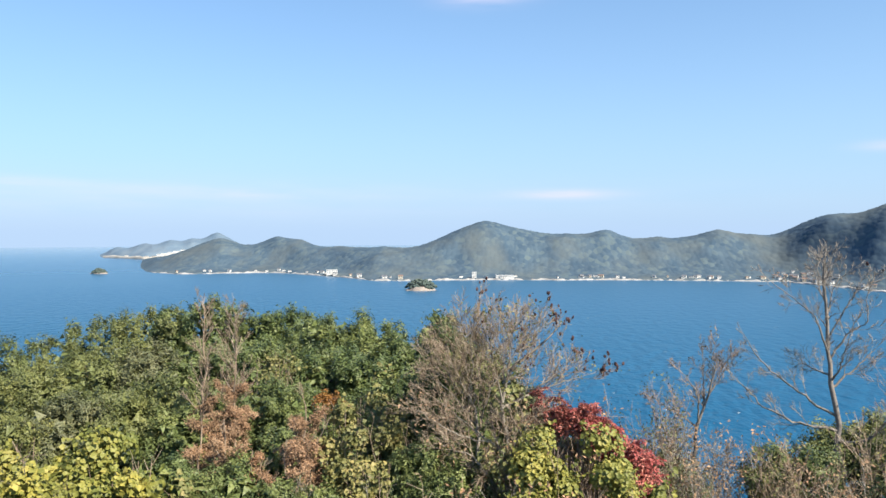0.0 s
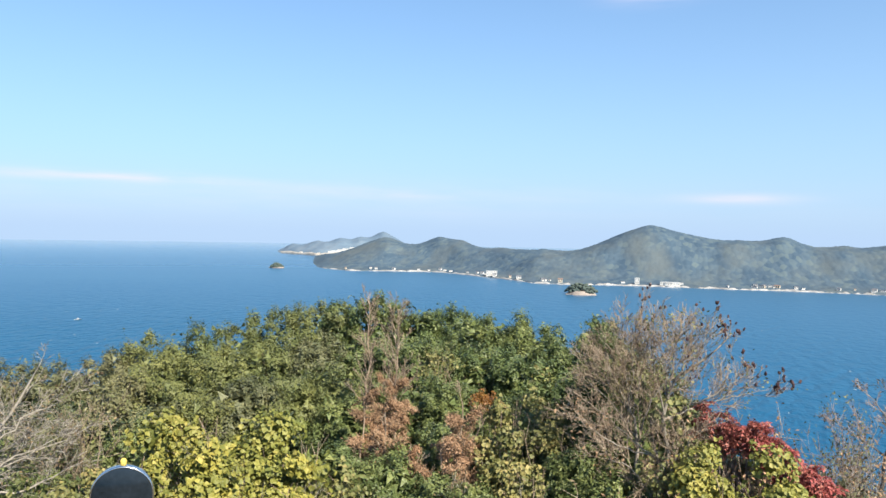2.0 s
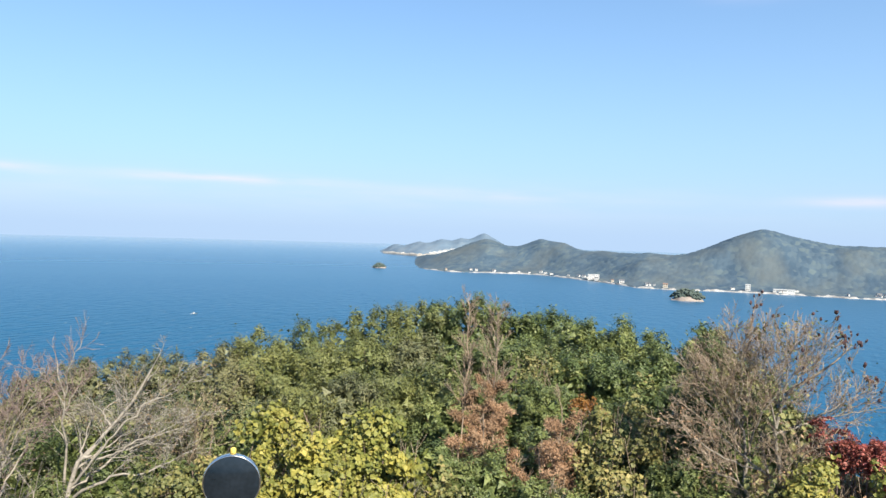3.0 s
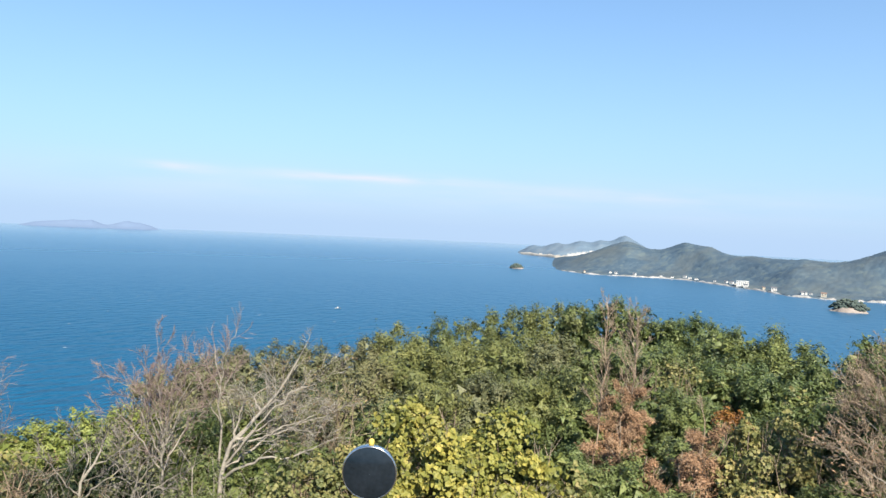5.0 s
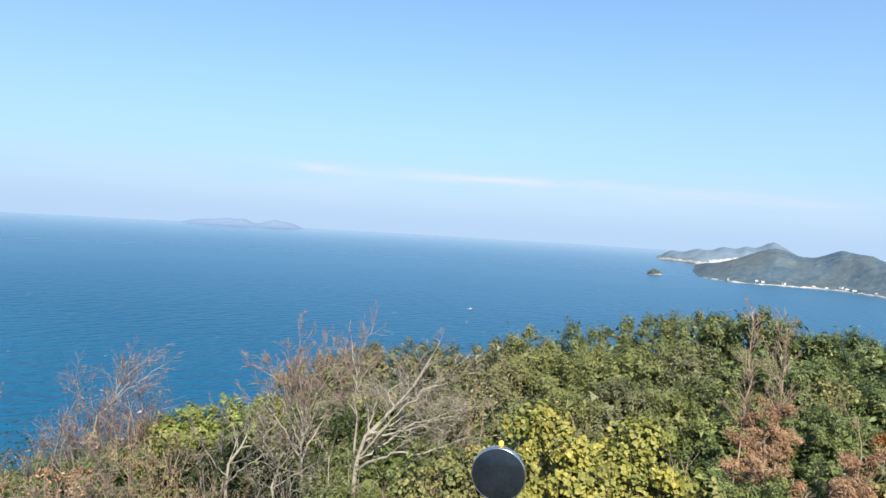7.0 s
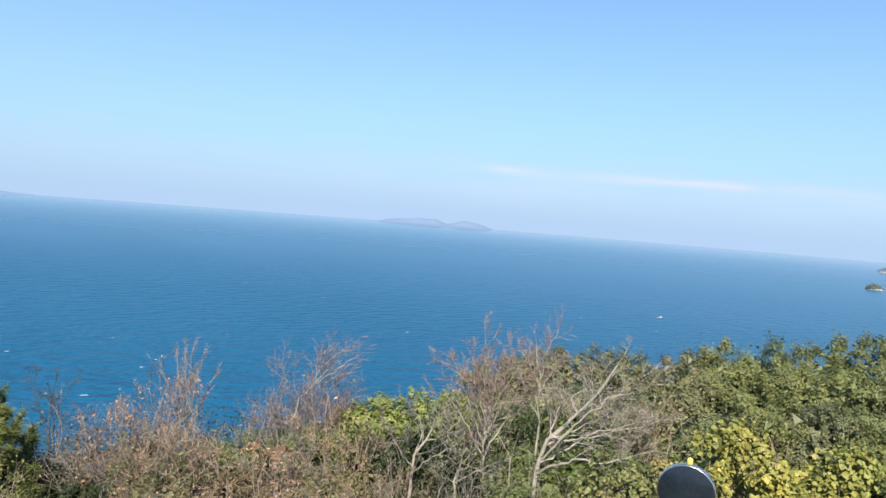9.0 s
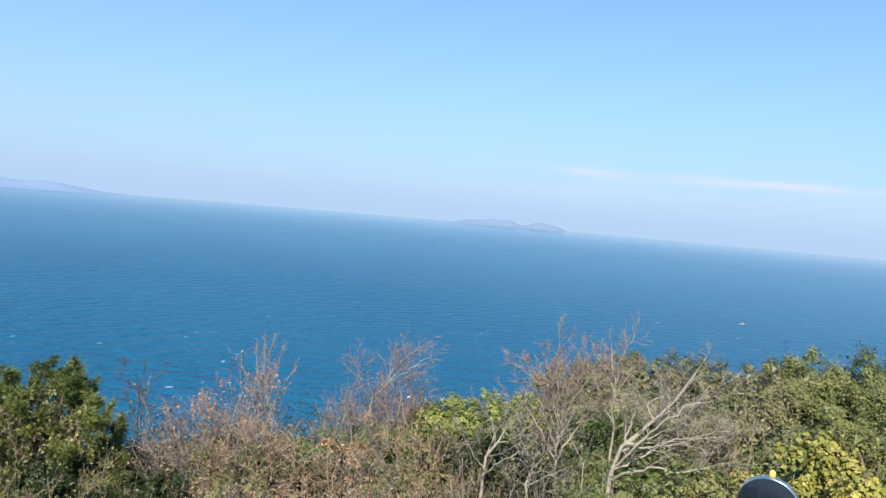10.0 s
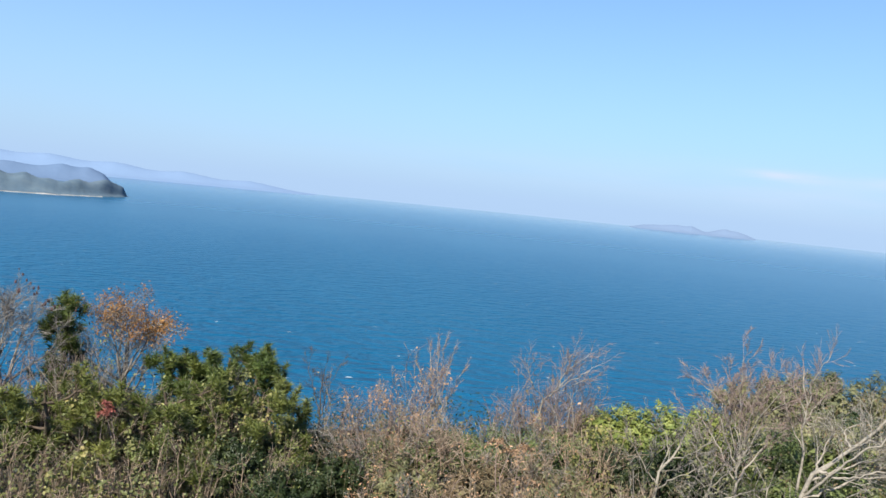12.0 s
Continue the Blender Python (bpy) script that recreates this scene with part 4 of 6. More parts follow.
def brush(a, d, e, w, mat=None, n=34, lean=0.0, fine=9, label="thicket of bare tan twigs with a few dead leaves", dead=260, leafmat=None, leaf=0.06, deep=1.2, fan=1.0, name="bare_thicket", thick=0.012, reddish=0.0):
    """A thicket: stems fanning up from the ground, each with fine twigs."""
    rng = fresh()
    mat = mat or M_TAN
    ob, z0 = stand(name, a, d, label, "shrub", "bare thickets on the hilltop")
    h = rise_to(e, d, z0)
    main, seg, tips = [], [], []
    for _ in range(n):
        x = rng.uniform(-0.5, 0.5) * w
        y = rng.uniform(-0.5, 0.5) * deep
        top = np.array([x * fan + lean * h * rng.uniform(0.5, 1.2), y * fan, h * rng.uniform(0.5, 1.0) * (1 - 0.25 * (2 * x / w) ** 2)])
        s, pts, rr = bend(rng, (x * 0.45, y * 0.5, 0), top, thick * rng.uniform(0.8, 1.8), 0.004, 0.14, 6)
        main += s
        twigs_from(rng, pts, rr, seg, tips, 1, h * 0.26, fine, 0.3, 0.7, 0.3)
    rods("stem", main, 6, mat, ob, 4)
    tagged(stems("twig_mass", seg, M_MAUVE if reddish else mat, ob, 3), kind="stuff")
    if dead and tips:
        T = np.array(tips)
        pick = T[rng.choice(len(T), min(dead, len(T)), replace=False)]
        P = np.repeat(pick[:, :3], 3, 0) + rng.normal(size=(len(pick) * 3, 3)) * 0.05
        tagged(foliage("foliage", rng, P, rng.normal(size=P.shape) + np.array([0, -0.3, 0.6]), leaf, leafmat or M_DEAD, ob, 0.45, 0.4), kind="stuff")
    return ob


def curve(rng, P, r0, r1, n, jitter=0.012):
    """A stem through the places P: segments, points and radii."""
    P = np.asarray(P, float)
    L = np.concatenate([[0], np.cumsum(np.linalg.norm(np.diff(P, axis=0), axis=1))])
    Q = np.concatenate([[2 * P[0] - P[1]], P, [2 * P[-1] - P[-2]]])
    pts = []
    for t in np.linspace(0, L[-1], n + 1):
        i = min(int(np.searchsorted(L, t, "right")) - 1, len(P) - 2)
        f = (t - L[i]) / (L[i + 1] - L[i])
        a, b, c, d = Q[i:i + 4]
        pts.append(0.5 * (2 * b + (c - a) * f + (2 * a - 5 * b + 4 * c - d) * f * f + (3 * b - a - 3 * c + d) * f ** 3))
    pts = np.array(pts)
    pts[1:-1] += rng.normal(size=(n - 1, 3)) * jitter * L[-1] ** 0.5
    rad = r0 + (r1 - r0) * np.linspace(0, 1, n + 1) ** 0.85
    return [(*pts[i], *pts[i + 1], rad[i], rad[i + 1]) for i in range(n)], pts, rad


def boughed_tree(a, d, trunk, limbs, mat, label, base_r=0.06, fine=None, shoots=7, length=0.5, kids=4, up=0.12, depth=2, open_=42.0, seeds=0, tip_w=0.042, leafy=None, leafy_n=0, leaf=0.05, top_shoots=4, name="bare_tree", low=0.25, stout=0.6):
    """A bare tree or shrub with crooked limbs. trunk: bearings and elevations, from the lookout, that its stem goes through;
    limbs: the share of the trunk where each begins, then bearing, elevation and metres further away of each bend."""
    rng = fresh()
    ob, z0 = stand(name, a, d, label, "tree", "bare trees on the hilltop")

    def spot(b, e, away=0.0):
        x = (d + away) * math.tan(radians(a - b))
        return np.array([x, away, EYE[2] + math.hypot(d + away, x) * math.tan(radians(e)) - z0])
    seg, pts, rr = curve(rng, [(0.05, 0.05, 0)] + [spot(*q) for q in trunk], base_r, base_r * 0.25, 14)
    stems("trunk", seg, mat, ob, 7)
    tw, tips = [], []

    def side_shoots(q, rq, count, L):
        for k in range(count):
            t = (low + (1 - low) * (k + rng.uniform(0.1, 0.9)) / count) * (len(q) - 1)
            i = min(int(t), len(q) - 2)
            p = q[i] + (q[i + 1] - q[i]) * (t - i)
            ax = unit(q[i + 1] - q[i])
            s = unit(np.cross(ax, rng.normal(size=3)))
            g = radians(open_ * rng.uniform(0.6, 1.4))
            spray(rng, tw, tips, p, ax * math.cos(g) + s * math.sin(g) + np.array([0, 0, up]), L * rng.uniform(0.55, 1.2) * (1.15 - 0.5 * t / len(q)), max(rq[i] * 0.45, 0.004), depth, up, 36.0, kids)
        spray(rng, tw, tips, q[-1], q[-1] - q[-2], L * 0.8, rq[-1] * 0.9, depth, up, 36.0, kids)
    side_shoots(pts[8:], rr[8:], top_shoots, length)
    for t, *chain in limbs:
        i = min(int(t * 14), 13)
        p = pts[i] + (pts[i + 1] - pts[i]) * (t * 14 - i)
        r = max(rr[i] * stout, 0.010)
        s, q, rq = curve(rng, [p] + [spot(*c) for c in chain], r, max(r * 0.3, 0.005), 4 + 4 * len(chain))
        stems("limb", s, mat, ob, 5)
        side_shoots(q, rq, shoots, length)
    twigs = tagged(stems("twig_mass", tw, fine or mat, ob, 3), kind="stuff")
    T = np.array(tips)
    if seeds:
        hi = T[np.argsort(-T[:, 2] - 1.2 * T[:, 0] + rng.normal(0, 0.3, len(T)))][:seeds]
        for q in hi:
            bm = bmesh.new()
            bmesh.ops.create_icosphere(bm, subdivisions=1, radius=1.0)
            k = rng.uniform(0.6, 1.4) * tip_w
            for v in bm.verts:
                g = rng.uniform(0.55, 1.25)
                v.co = Vector(q[:3]) + Vector((v.co.x * 0.6 * g * k, v.co.y * 0.6 * g * k, (v.co.z * 0.85 + 0.5) * g * k))
            part("seed_head", bm, M_SEED, twigs)
    if leafy is not None and leafy_n:
        pick = T[rng.choice(len(T), min(leafy_n, len(T)), replace=False)]
        P = np.repeat(pick[:, :3], 5, 0) + rng.normal(size=(len(pick) * 5, 3)) * 0.06
        tagged(foliage("foliage", rng, P, rng.normal(size=P.shape) + np.array([0, -0.3, 0.6]), leaf, leafy, ob, 0.5, 0.4), kind="stuff")
    return ob


def spray(rng, segs, tips, p, d, L, r, depth, up=0.10, open_=38.0, kids=6):
    """A stem with side shoots that point forward along it, herringbone fashion, and theirs in turn."""
    n = (2, 3, 4, 7)[min(depth, 3)]
    p, d = np.asarray(p, float), unit(np.asarray(d, float))
    for i in range(n):
        d = unit(d + np.array([0, 0, up]) / n + rng.normal(size=3) * 0.10)
        q = p + d * L / n
        r1 = max(r * (1 - 0.62 * (i + 1) / n), 0.0030)
        segs.append((*p, *q, max(r * (1 - 0.62 * i / n), 0.0031), r1))
        p = q
        if depth and i >= (0 if depth == 1 else 1 if depth < 3 else 2):
            for _ in range(2 if rng.uniform() < (kids - n) / n + 0.35 else 1):
                s = unit(np.cross(d, rng.normal(size=3)))
                a = radians(open_ * rng.uniform(0.6, 1.3))
                spray(rng, segs, tips, p, d * math.cos(a) + s * math.sin(a), L * rng.uniform(0.42, 0.66) * (1.1 - 0.45 * i / n), r1 * 0.62, depth - 1, up, open_, kids)
    if depth <= 1:
        tips.append((*p, *d))


def spray_tree(a, d, fork, reach, n, mat, label, base_r=0.07, seeds=0, leafy=None, leafy_n=0, up=0.10, name="bare_tree", toward=0.35, kids=6, tip_w=0.042, fine=None, trunk_top=None, leaf=0.05, crown_only=False):
    """A bare tree that forks low into limbs. fork: its height; reach: pairs of angle from upright (right is plus) and length."""
    rng = fresh()
    ob, z0 = stand(name, a, d, label, "tree", "bare trees on the hilltop")
    seg, pts, rr = bend(rng, (0.1, 0.1, 0), trunk_top or (0, 0, fork), base_r, base_r * (0.3 if trunk_top else 0.7), 0.012 if trunk_top else 0.06, 6 if not trunk_top else 12)
    stems("trunk", seg, mat, ob, 7)
    tw, tips = [], []
    angs = [q[0] for q in reach]
    for k in range(n):
        q = angs[0] + (angs[-1] - angs[0]) * (k + rng.uniform(0.15, 0.85)) / n
        L = float(np.interp(q, angs, [w[1] for w in reach])) * 0.74 * rng.uniform(0.85, 1.08)
        dv = np.array([math.sin(radians(q)), rng.normal(-0.1, toward), math.cos(radians(q))])
        one = []
        if trunk_top:                    # limbs all along a tall stem, longest below
            t = fork + (1 - fork) * (((k * 7) % n) + 0.5) / n
            i0 = min(int(t * 12), 11)
            p0, r0, L = pts[i0] + (pts[i0 + 1] - pts[i0]) * (t * 12 - i0), rr[i0] * 0.5, L * (1.15 - 0.5 * t)
        else:
            p0, r0 = pts[6 - int(rng.integers(0, 2))], base_r * rng.uniform(0.36, 0.5)
        spray(rng, one, tips, p0, dv, L, r0, 3, up, kids=kids)
        limb, rest = [], []
        for s in one:
            (limb if s[6] > r0 * 0.3 and len(limb) < 7 and (not limb or np.allclose(s[:3], limb[-1][3:6])) else rest).append(s)
        stems("limb", limb, mat, ob, 5)
        tw += rest
    twigs = tagged(stems("twig_mass", tw, fine or mat, ob, 3), kind="stuff")
    T = np.array(tips)
    if seeds:
        hi = T[np.argsort(-T[:, 2] - 0.5 * T[:, 0] + rng.normal(0, 0.3, len(T)))][:seeds]
        for q in hi:
            bm = bmesh.new()
            bmesh.ops.create_icosphere(bm, subdivisions=1, radius=1.0)
            k = rng.uniform(0.6, 1.4) * tip_w
            for v in bm.verts:
                g = rng.uniform(0.55, 1.25)
                v.co = Vector(q[:3]) + Vector((v.co.x * 0.5 * g * k, v.co.y * 0.5 * g * k, (v.co.z * 0.85 + 0.5) * g * k))
            part("seed_head", bm, M_SEED, twigs)
    if leafy is not None:
        if crown_only:
            T = T[T[:, 2] > np.quantile(T[:, 2], 0.45)]
        pick = T[rng.choice(len(T), min(leafy_n, len(T)), replace=False)]
        P = np.repeat(pick[:, :3], 5, 0) + rng.normal(size=(len(pick) * 5, 3)) * 0.06
        tagged(foliage("foliage", rng, P, rng.normal(size=P.shape) + np.array([0, -0.3, 0.6]), leaf, leafy, ob, 0.5, 0.4), kind="stuff")
    return ob


def dry_conifer(a, d, e, w, low=(0.4, 0.78), label="dying conifer, bare at the top, rust brown needles below", foliage_n=1.0, name="dry_conifer", bare=19):
    """A slim dying tree: a straight stem, fine upright twigs above, feathery fans of rust needles below. low: heights between which they grow."""
    rng = fresh()
    ob, z0 = stand(name, a, d, label, "tree", "dying conifers")
    h = rise_to(e, d, z0)
    tw, tips = [], []
    s, pts, rr = bend(rng, (0, 0, 0), (rng.normal(0, 0.05), rng.normal(0, 0.1), h), 0.045, 0.008, 0.02, 12)
    stems("trunk", s, M_TAN, ob, 5)
    for k in range(bare):                               # bare upswept twigs
        t = (0.55 + 0.44 * (k + rng.uniform()) / bare) * 12
        i = min(int(t), 11)
        q = rng.uniform(0, 6.28)
        spray(rng, tw, tips, pts[i] + (pts[i + 1] - pts[i]) * (t - i), (0.55 * math.cos(q), 0.55 * math.sin(q), 0.8), w * rng.uniform(0.35, 0.65) * (1.7 - t / 12), 0.009, 2, 0.35, 30.0, 4)
    if tw:
        tagged(stems("twig_mass", tw, M_TAN, ob, 3), kind="stuff")
    P, N, boughs = [], [], []
    for k in range(int(24 * foliage_n)):
        zc = h * (low[0] + (low[1] - low[0]) * (k + rng.uniform()) / (24 * foliage_n))
        i = min(int(zc / h * 12), 11)
        foot = pts[i]
        q = k * 2.4 + rng.uniform(-0.5, 0.5)
        L = w * rng.uniform(0.28, 0.72) * (1.15 - 0.45 * (zc / h - low[0]) / (low[1] - low[0] + 0.01))
        ax = np.array([math.cos(q), math.sin(q), rng.uniform(-0.25, 0.95)])
        sg, bp, br = bend(rng, foot, foot + ax * L, 0.014, 0.004, 0.04, 4, (0, 0, -0.2))
        boughs += sg
        flat = unit(np.cross(ax, (0, 0, 1.0)))
        for j in range(11):                             # side sprays in one plane, shorter towards the tip
            t = 0.15 + 0.85 * j / 10
            b0 = foot * (1 - t) + bp[-1] * t
            dv = unit(ax * 0.8 + flat * (1 if j % 2 else -1) * (0.9 - 0.5 * t) + rng.normal(0, 0.38, 3))
            m, sl = 42, L * (0.52 - 0.3 * t)
            tt = rng.uniform(0.05, 1.0, (m, 1))
            P.append(b0 + dv * sl * tt + rng.normal(size=(m, 3)) * 0.034)
            N.append(rng.normal(size=(m, 3)) * 0.8 + np.array([0, -0.3, 0.6]))
    rods("branch", boughs, 4, M_BARK, ob, 3)
    tagged(foliage("needle_mass", rng, np.concatenate(P), np.concatenate(N), 0.058, M_RUST, ob, 0.32, 0.3, small=True), kind="stuff")
    return ob


def pine(a, d, e, w, clumps, label, name="pine_tree", lean=0.0, low=0.35, tuft=0.165, mat=None):
    """A coastal pine: crooked trunk and limbs that end in rounded tufts of upright needles, with air between them."""
    rng = fresh()
    ob, z0 = stand(name, a, d, label, "tree", "pine trees")
    h = rise_to(e, d, z0)
    seg, pts, rr = bend(rng, (0, 0, 0), (lean, 0.1, h * 0.9), 0.075, 0.022, 0.06, 10)
    stems("trunk", seg, M_BARK, ob, 6)
    seg, shoots, P, N = [], [], [], []
    for k in range(clumps):
        t = low + (1 - low) * (k + rng.uniform(0.2, 0.8)) / clumps
        p = pts[min(int(t * 10), 10)]
        q = k * 2.4 + rng.uniform(-0.4, 0.4)
        L = w * 0.5 * (1.1 - 0.55 * t) / 0.7 * rng.uniform(0.65, 1.1)
        tip = p + np.array([np.cos(q) * L, np.sin(q) * L, rng.uniform(0.05, 0.35)])
        s, qq, r2 = bend(rng, p, tip, 0.03, 0.012, 0.1, 5, (0, 0, -0.15))
        seg += s
        rt = tuft * rng.uniform(0.7, 1.35)
        for n_ in range(rng.integers(10, 14)):       # shoots with whorls of needles, some back along the limb
            o = unit(rng.normal(size=3) + np.array([0, 0, 0.4])) * rng.uniform(0.1, 1.25)
            b = (qq[3] if n_ % 3 == 0 else tip) + o * rt * np.array([1.25, 1.25, 0.85])
            ax = unit(o * 0.6 + np.array([0, 0, 1.0]))
            shoots += bend(rng, qq[4], b + ax * 0.08, 0.008, 0.005, 0.08, 2)[0]
            m = 80
            tt = rng.uniform(-0.06, 0.14, (m, 1))
            out_ = unit(rng.normal(size=(m, 3)) * np.array([1, 1, 0.6]) + ax * 0.7)
            P.append(b + ax * tt + out_ * 0.012)
            N.append(out_)
    rods("branch", seg, 5, M_BARK, ob, 4)
    tagged(stems("twig_mass", shoots, M_BARK, ob, 3), kind="stuff")
    P, N = np.concatenate(P), np.concatenate(N)
    n = len(P)                                   # needles point outward
    L = rng.uniform(0.08, 0.17, (n, 1))
    side = unit(np.cross(N, rng.normal(size=(n, 3)))) * 0.008
    V = np.stack([P - side, P + side, P + N * L], 1).reshape(-1, 3)
    tagged(piece("needle_mass", mesh_np("needle_mass", V, np.arange(3 * n).reshape(-1, 3)), mat or M_PINE, ob), kind="stuff")
    return ob


def sumac(a, d, e, w, h=0.9, n=26, mat=None, label="sumac shrub with crimson autumn leaves", name="sumac_shrub", up=0.4, size=1.0):
    """A shrub of compound leaves: arching leaf stalks with paired leaflets."""
    rng = fresh()
    mat = mat or M_RED
    ob, z0 = stand(name, a, d, label, "shrub", "autumn shrubs")
    top = rise_to(e, d, z0)
    seg, stalks, P, N = [], [], [], []
    for _ in range(n):
        x, y = rng.uniform(-0.5, 0.5) * w, rng.uniform(-0.4, 0.4) * w * 0.7
        c = np.array([x, y, top - h * rng.uniform(0.0, 1.0) - 0.25 * h * (2 * x / w) ** 2])
        seg += bend(rng, (x * 0.4, y * 0.4, 0), c, 0.012, 0.006, 0.08, 5)[0]
        for _ in range(9):
            dv = unit(rng.normal(size=3) * np.array([1, 1, 0.3]) + np.array([0, -0.2, up]))
            L = rng.uniform(0.22, 0.36) * size
            s, pts, rr = bend(rng, c, c + dv * L + np.array([0, 0, -0.08]), 0.004, 0.002, 0.05, 4, (0, 0, 0.25))
            stalks += s
            m = 22
            t = np.linspace(0.2, 1, m)[:, None]
            side = unit(np.cross(dv, np.array([0, 0, 1.0]))) * np.where(np.arange(m) % 2, 1, -1)[:, None]
            P.append(c + dv * L * t + np.array([0, 0, 0.06]) * (4 * t * (1 - t)) + side * 0.03 * size + np.array([0, 0, -0.08]) * t)
            N.append(np.array([0, 0, 1.0]) + rng.normal(size=(m, 3)) * 0.5)
    rods("stem", seg, 5, M_MAUVE, ob, 4)
    tagged(stems("stalk_mass", stalks, M_MAUVE, ob, 3), kind="stuff")
    tagged(foliage("foliage", rng, np.concatenate(P), np.concatenate(N), 0.085 * max(size, 0.6), mat, ob, 0.4, 0.4), kind="stuff")
    return ob


# ---- planting ----
# far edge of the evergreen wood
FLUFFY = "olive green tree with a fluffy fine-leaved crown"
DULL = "grey green scrub tree with dense small leaves"
for a, d, e, w in ((38.6, 24, -7.5, 3.0), (35.8, 24, -6.95, 2.6), (33.0, 25, -6.75, 2.8), (30.3, 25, -5.95, 2.8), (27.0, 25, -5.3, 2.9)):
    evergreen(a, d, e + 0.35, w * 1.15, M_OLIVE, 0.08, 1.0, FLUFFY, 0.2)
for a, d, e, w in ((25.4, 25, -5.35, 2.0), (23.2, 24, -4.82, 1.7), (21.8, 24.4, -5.5, 2.0), (20.0, 25, -5.5, 2.4), (17.9, 25, -5.8, 2.4), (16.4, 24.4, -6.5, 2.2)):
    evergreen(a, d, e + 0.35, w * 1.15, M_DEEP, 0.085, 1.0)
for a, d, e, w in ((15.3, 23, -6.15, 2.6), (13.0, 23, -6.1, 2.4), (10.7, 22, -6.9, 2.2), (8.9, 21, -7.9, 1.7), (6.3, 19, -6.45, 1.3), (5.2, 19, -7.4, 1.4)):
    evergreen(a, d, e + 0.4, w * 1.12, M_DEEP, 0.09, 1.05, shaggy=0.12)
for a, d, e, w in ((41.6, 24, -8.1, 2.6), (44.6, 24, -8.9, 2.6), (48.2, 25, -9.1, 3.0), (52.0, 25, -9.5, 3.0), (55.6, 25, -10.6, 2.8), (58.4, 24, -13.8, 2.2), (46.4, 24.4, -9.1, 2.6), (50.2, 24.4, -9.3, 2.6), (53.8, 24.4, -10.0, 2.4)):
    evergreen(a, d, e, w, M_GREY, 0.08, 1.0, DULL, 0.1)
# the slope of crowns in front of them
rng = np.random.default_rng(7)
for a, d, e, w in ((37.5, 20, -9.0, 2.6), (34.0, 20, -8.5, 2.6), (30.8, 20, -8.0, 2.5), (27.6, 20, -7.4, 2.4), (40.8, 20, -9.8, 2.4), (36.0, 16.5, -10.9, 2.0), (32.6, 16.5, -10.5, 2.0), (29.2, 16.5, -10.2, 2.0), (26.4, 16.8, -9.6, 1.9)):
    evergreen(a, d, e, w, M_GREY if rng.uniform() < 0.6 else M_OLIVE, 0.075, 1.0, DULL, 0.12)
for a, d, e, w in ((24.5, 20, -7.6, 2.0), (21.0, 19, -8.0, 2.2), (17.8, 19.5, -7.9, 2.4), (14.6, 19, -8.3, 2.4), (11.6, 18.5, -8.9, 2.2), (8.8, 17.5, -10.2, 1.9), (6.4, 16, -10.6, 1.6),
                   (25.3, 15.5, -12.2, 1.5), (19.0, 16, -10.6, 1.9), (16.8, 15.5, -11.4, 1.7), (12.3, 15.5, -11.2, 1.7), (10.0, 15, -12.4, 1.7), (8.2, 13.6, -13.4, 1.3)):
    evergreen(a, d, e, w, M_DEEP, 0.085, 1.05, shaggy=0.06)
for a, d, e, w in ((26.4, 12.6, -15.2, 1.5), (23.6, 12.3, -16.4, 1.3), (20.6, 12.6, -15.6, 1.3), (17.8, 13.2, -14.0, 1.3), (14.4, 12.6, -15.6, 1.2), (9.6, 12.2, -16.2, 1.4), (6.6, 11.8, -17.0, 1.3)):
    evergreen(a, d, e, w, M_DEEP, 0.075, 0.9, "low evergreen shrub with dark green leaves", name="evergreen_shrub")

# dying conifers and rust coloured shrubs
dry_conifer(21.4, 15.0, -5.9, 0.85, (0.42, 0.76), foliage_n=0.9, bare=36)
dry_conifer(23.7, 15.2, -5.2, 0.75, (0.40, 0.58), foliage_n=0.4, bare=30)
RUST = "rust brown dead conifer sprays"
dry_conifer(24.2, 13.8, -12.0, 0.75, (0.45, 0.98), RUST, foliage_n=0.5, bare=3)
dry_conifer(22.2, 13.2, -13.4, 0.75, (0.35, 0.98), RUST, foliage_n=0.6, bare=3)
dry_conifer(20.0, 12.2, -15.8, 0.60, (0.30, 0.98), RUST, foliage_n=0.6, bare=2)
dry_conifer(16.9, 12.0, -13.0, 0.80, (0.35, 0.98), RUST, foliage_n=1.3, bare=3)
dry_conifer(18.2, 12.0, -16.0, 0.60, (0.30, 0.98), RUST, foliage_n=0.5, bare=2)
dry_conifer(15.6, 12.2, -15.2, 0.55, (0.30, 0.98), RUST, foliage_n=0.5, bare=2)
sumac(14.5, 12.7, -12.0, 0.32, 0.2, 5, M_ORANGE, "slim sapling with a tuft of orange leaves", "orange_sapling", 0.3, 0.62)

# yellow climbing vine
for a, d, e, w, h, n in ((37.0, 12.2, -11.6, 1.05, 0.9, 1100), (33.6, 12.2, -13.4, 1.3, 1.0, 1200), (30.0, 12.0, -12.7, 1.2, 1.1, 1200), (31.6, 11.2, -15.6, 1.5, 1.0, 1200), (35.6, 10.9, -16.0, 1.4, 1.0, 1200), (38.9, 11.4, -15.2, 0.9, 0.9, 700), (28.4, 11.2, -16.8, 1.0, 0.9, 700)):
    vine_mound(a, d, e, w, h, M_KUDZU, 0.102, int(n * 1.7))
for a, d, e, w in ((34.4, 10.9, -16.6, 0.7), (29.6, 11.0, -16.4, 0.6), (36.8, 11.4, -14.0, 0.5)):
    brush(a, d, e, w, M_PALE, 7, 0.1, 6, "dry vine stems with curled yellow brown leaves", 150, M_VINE, 0.06)
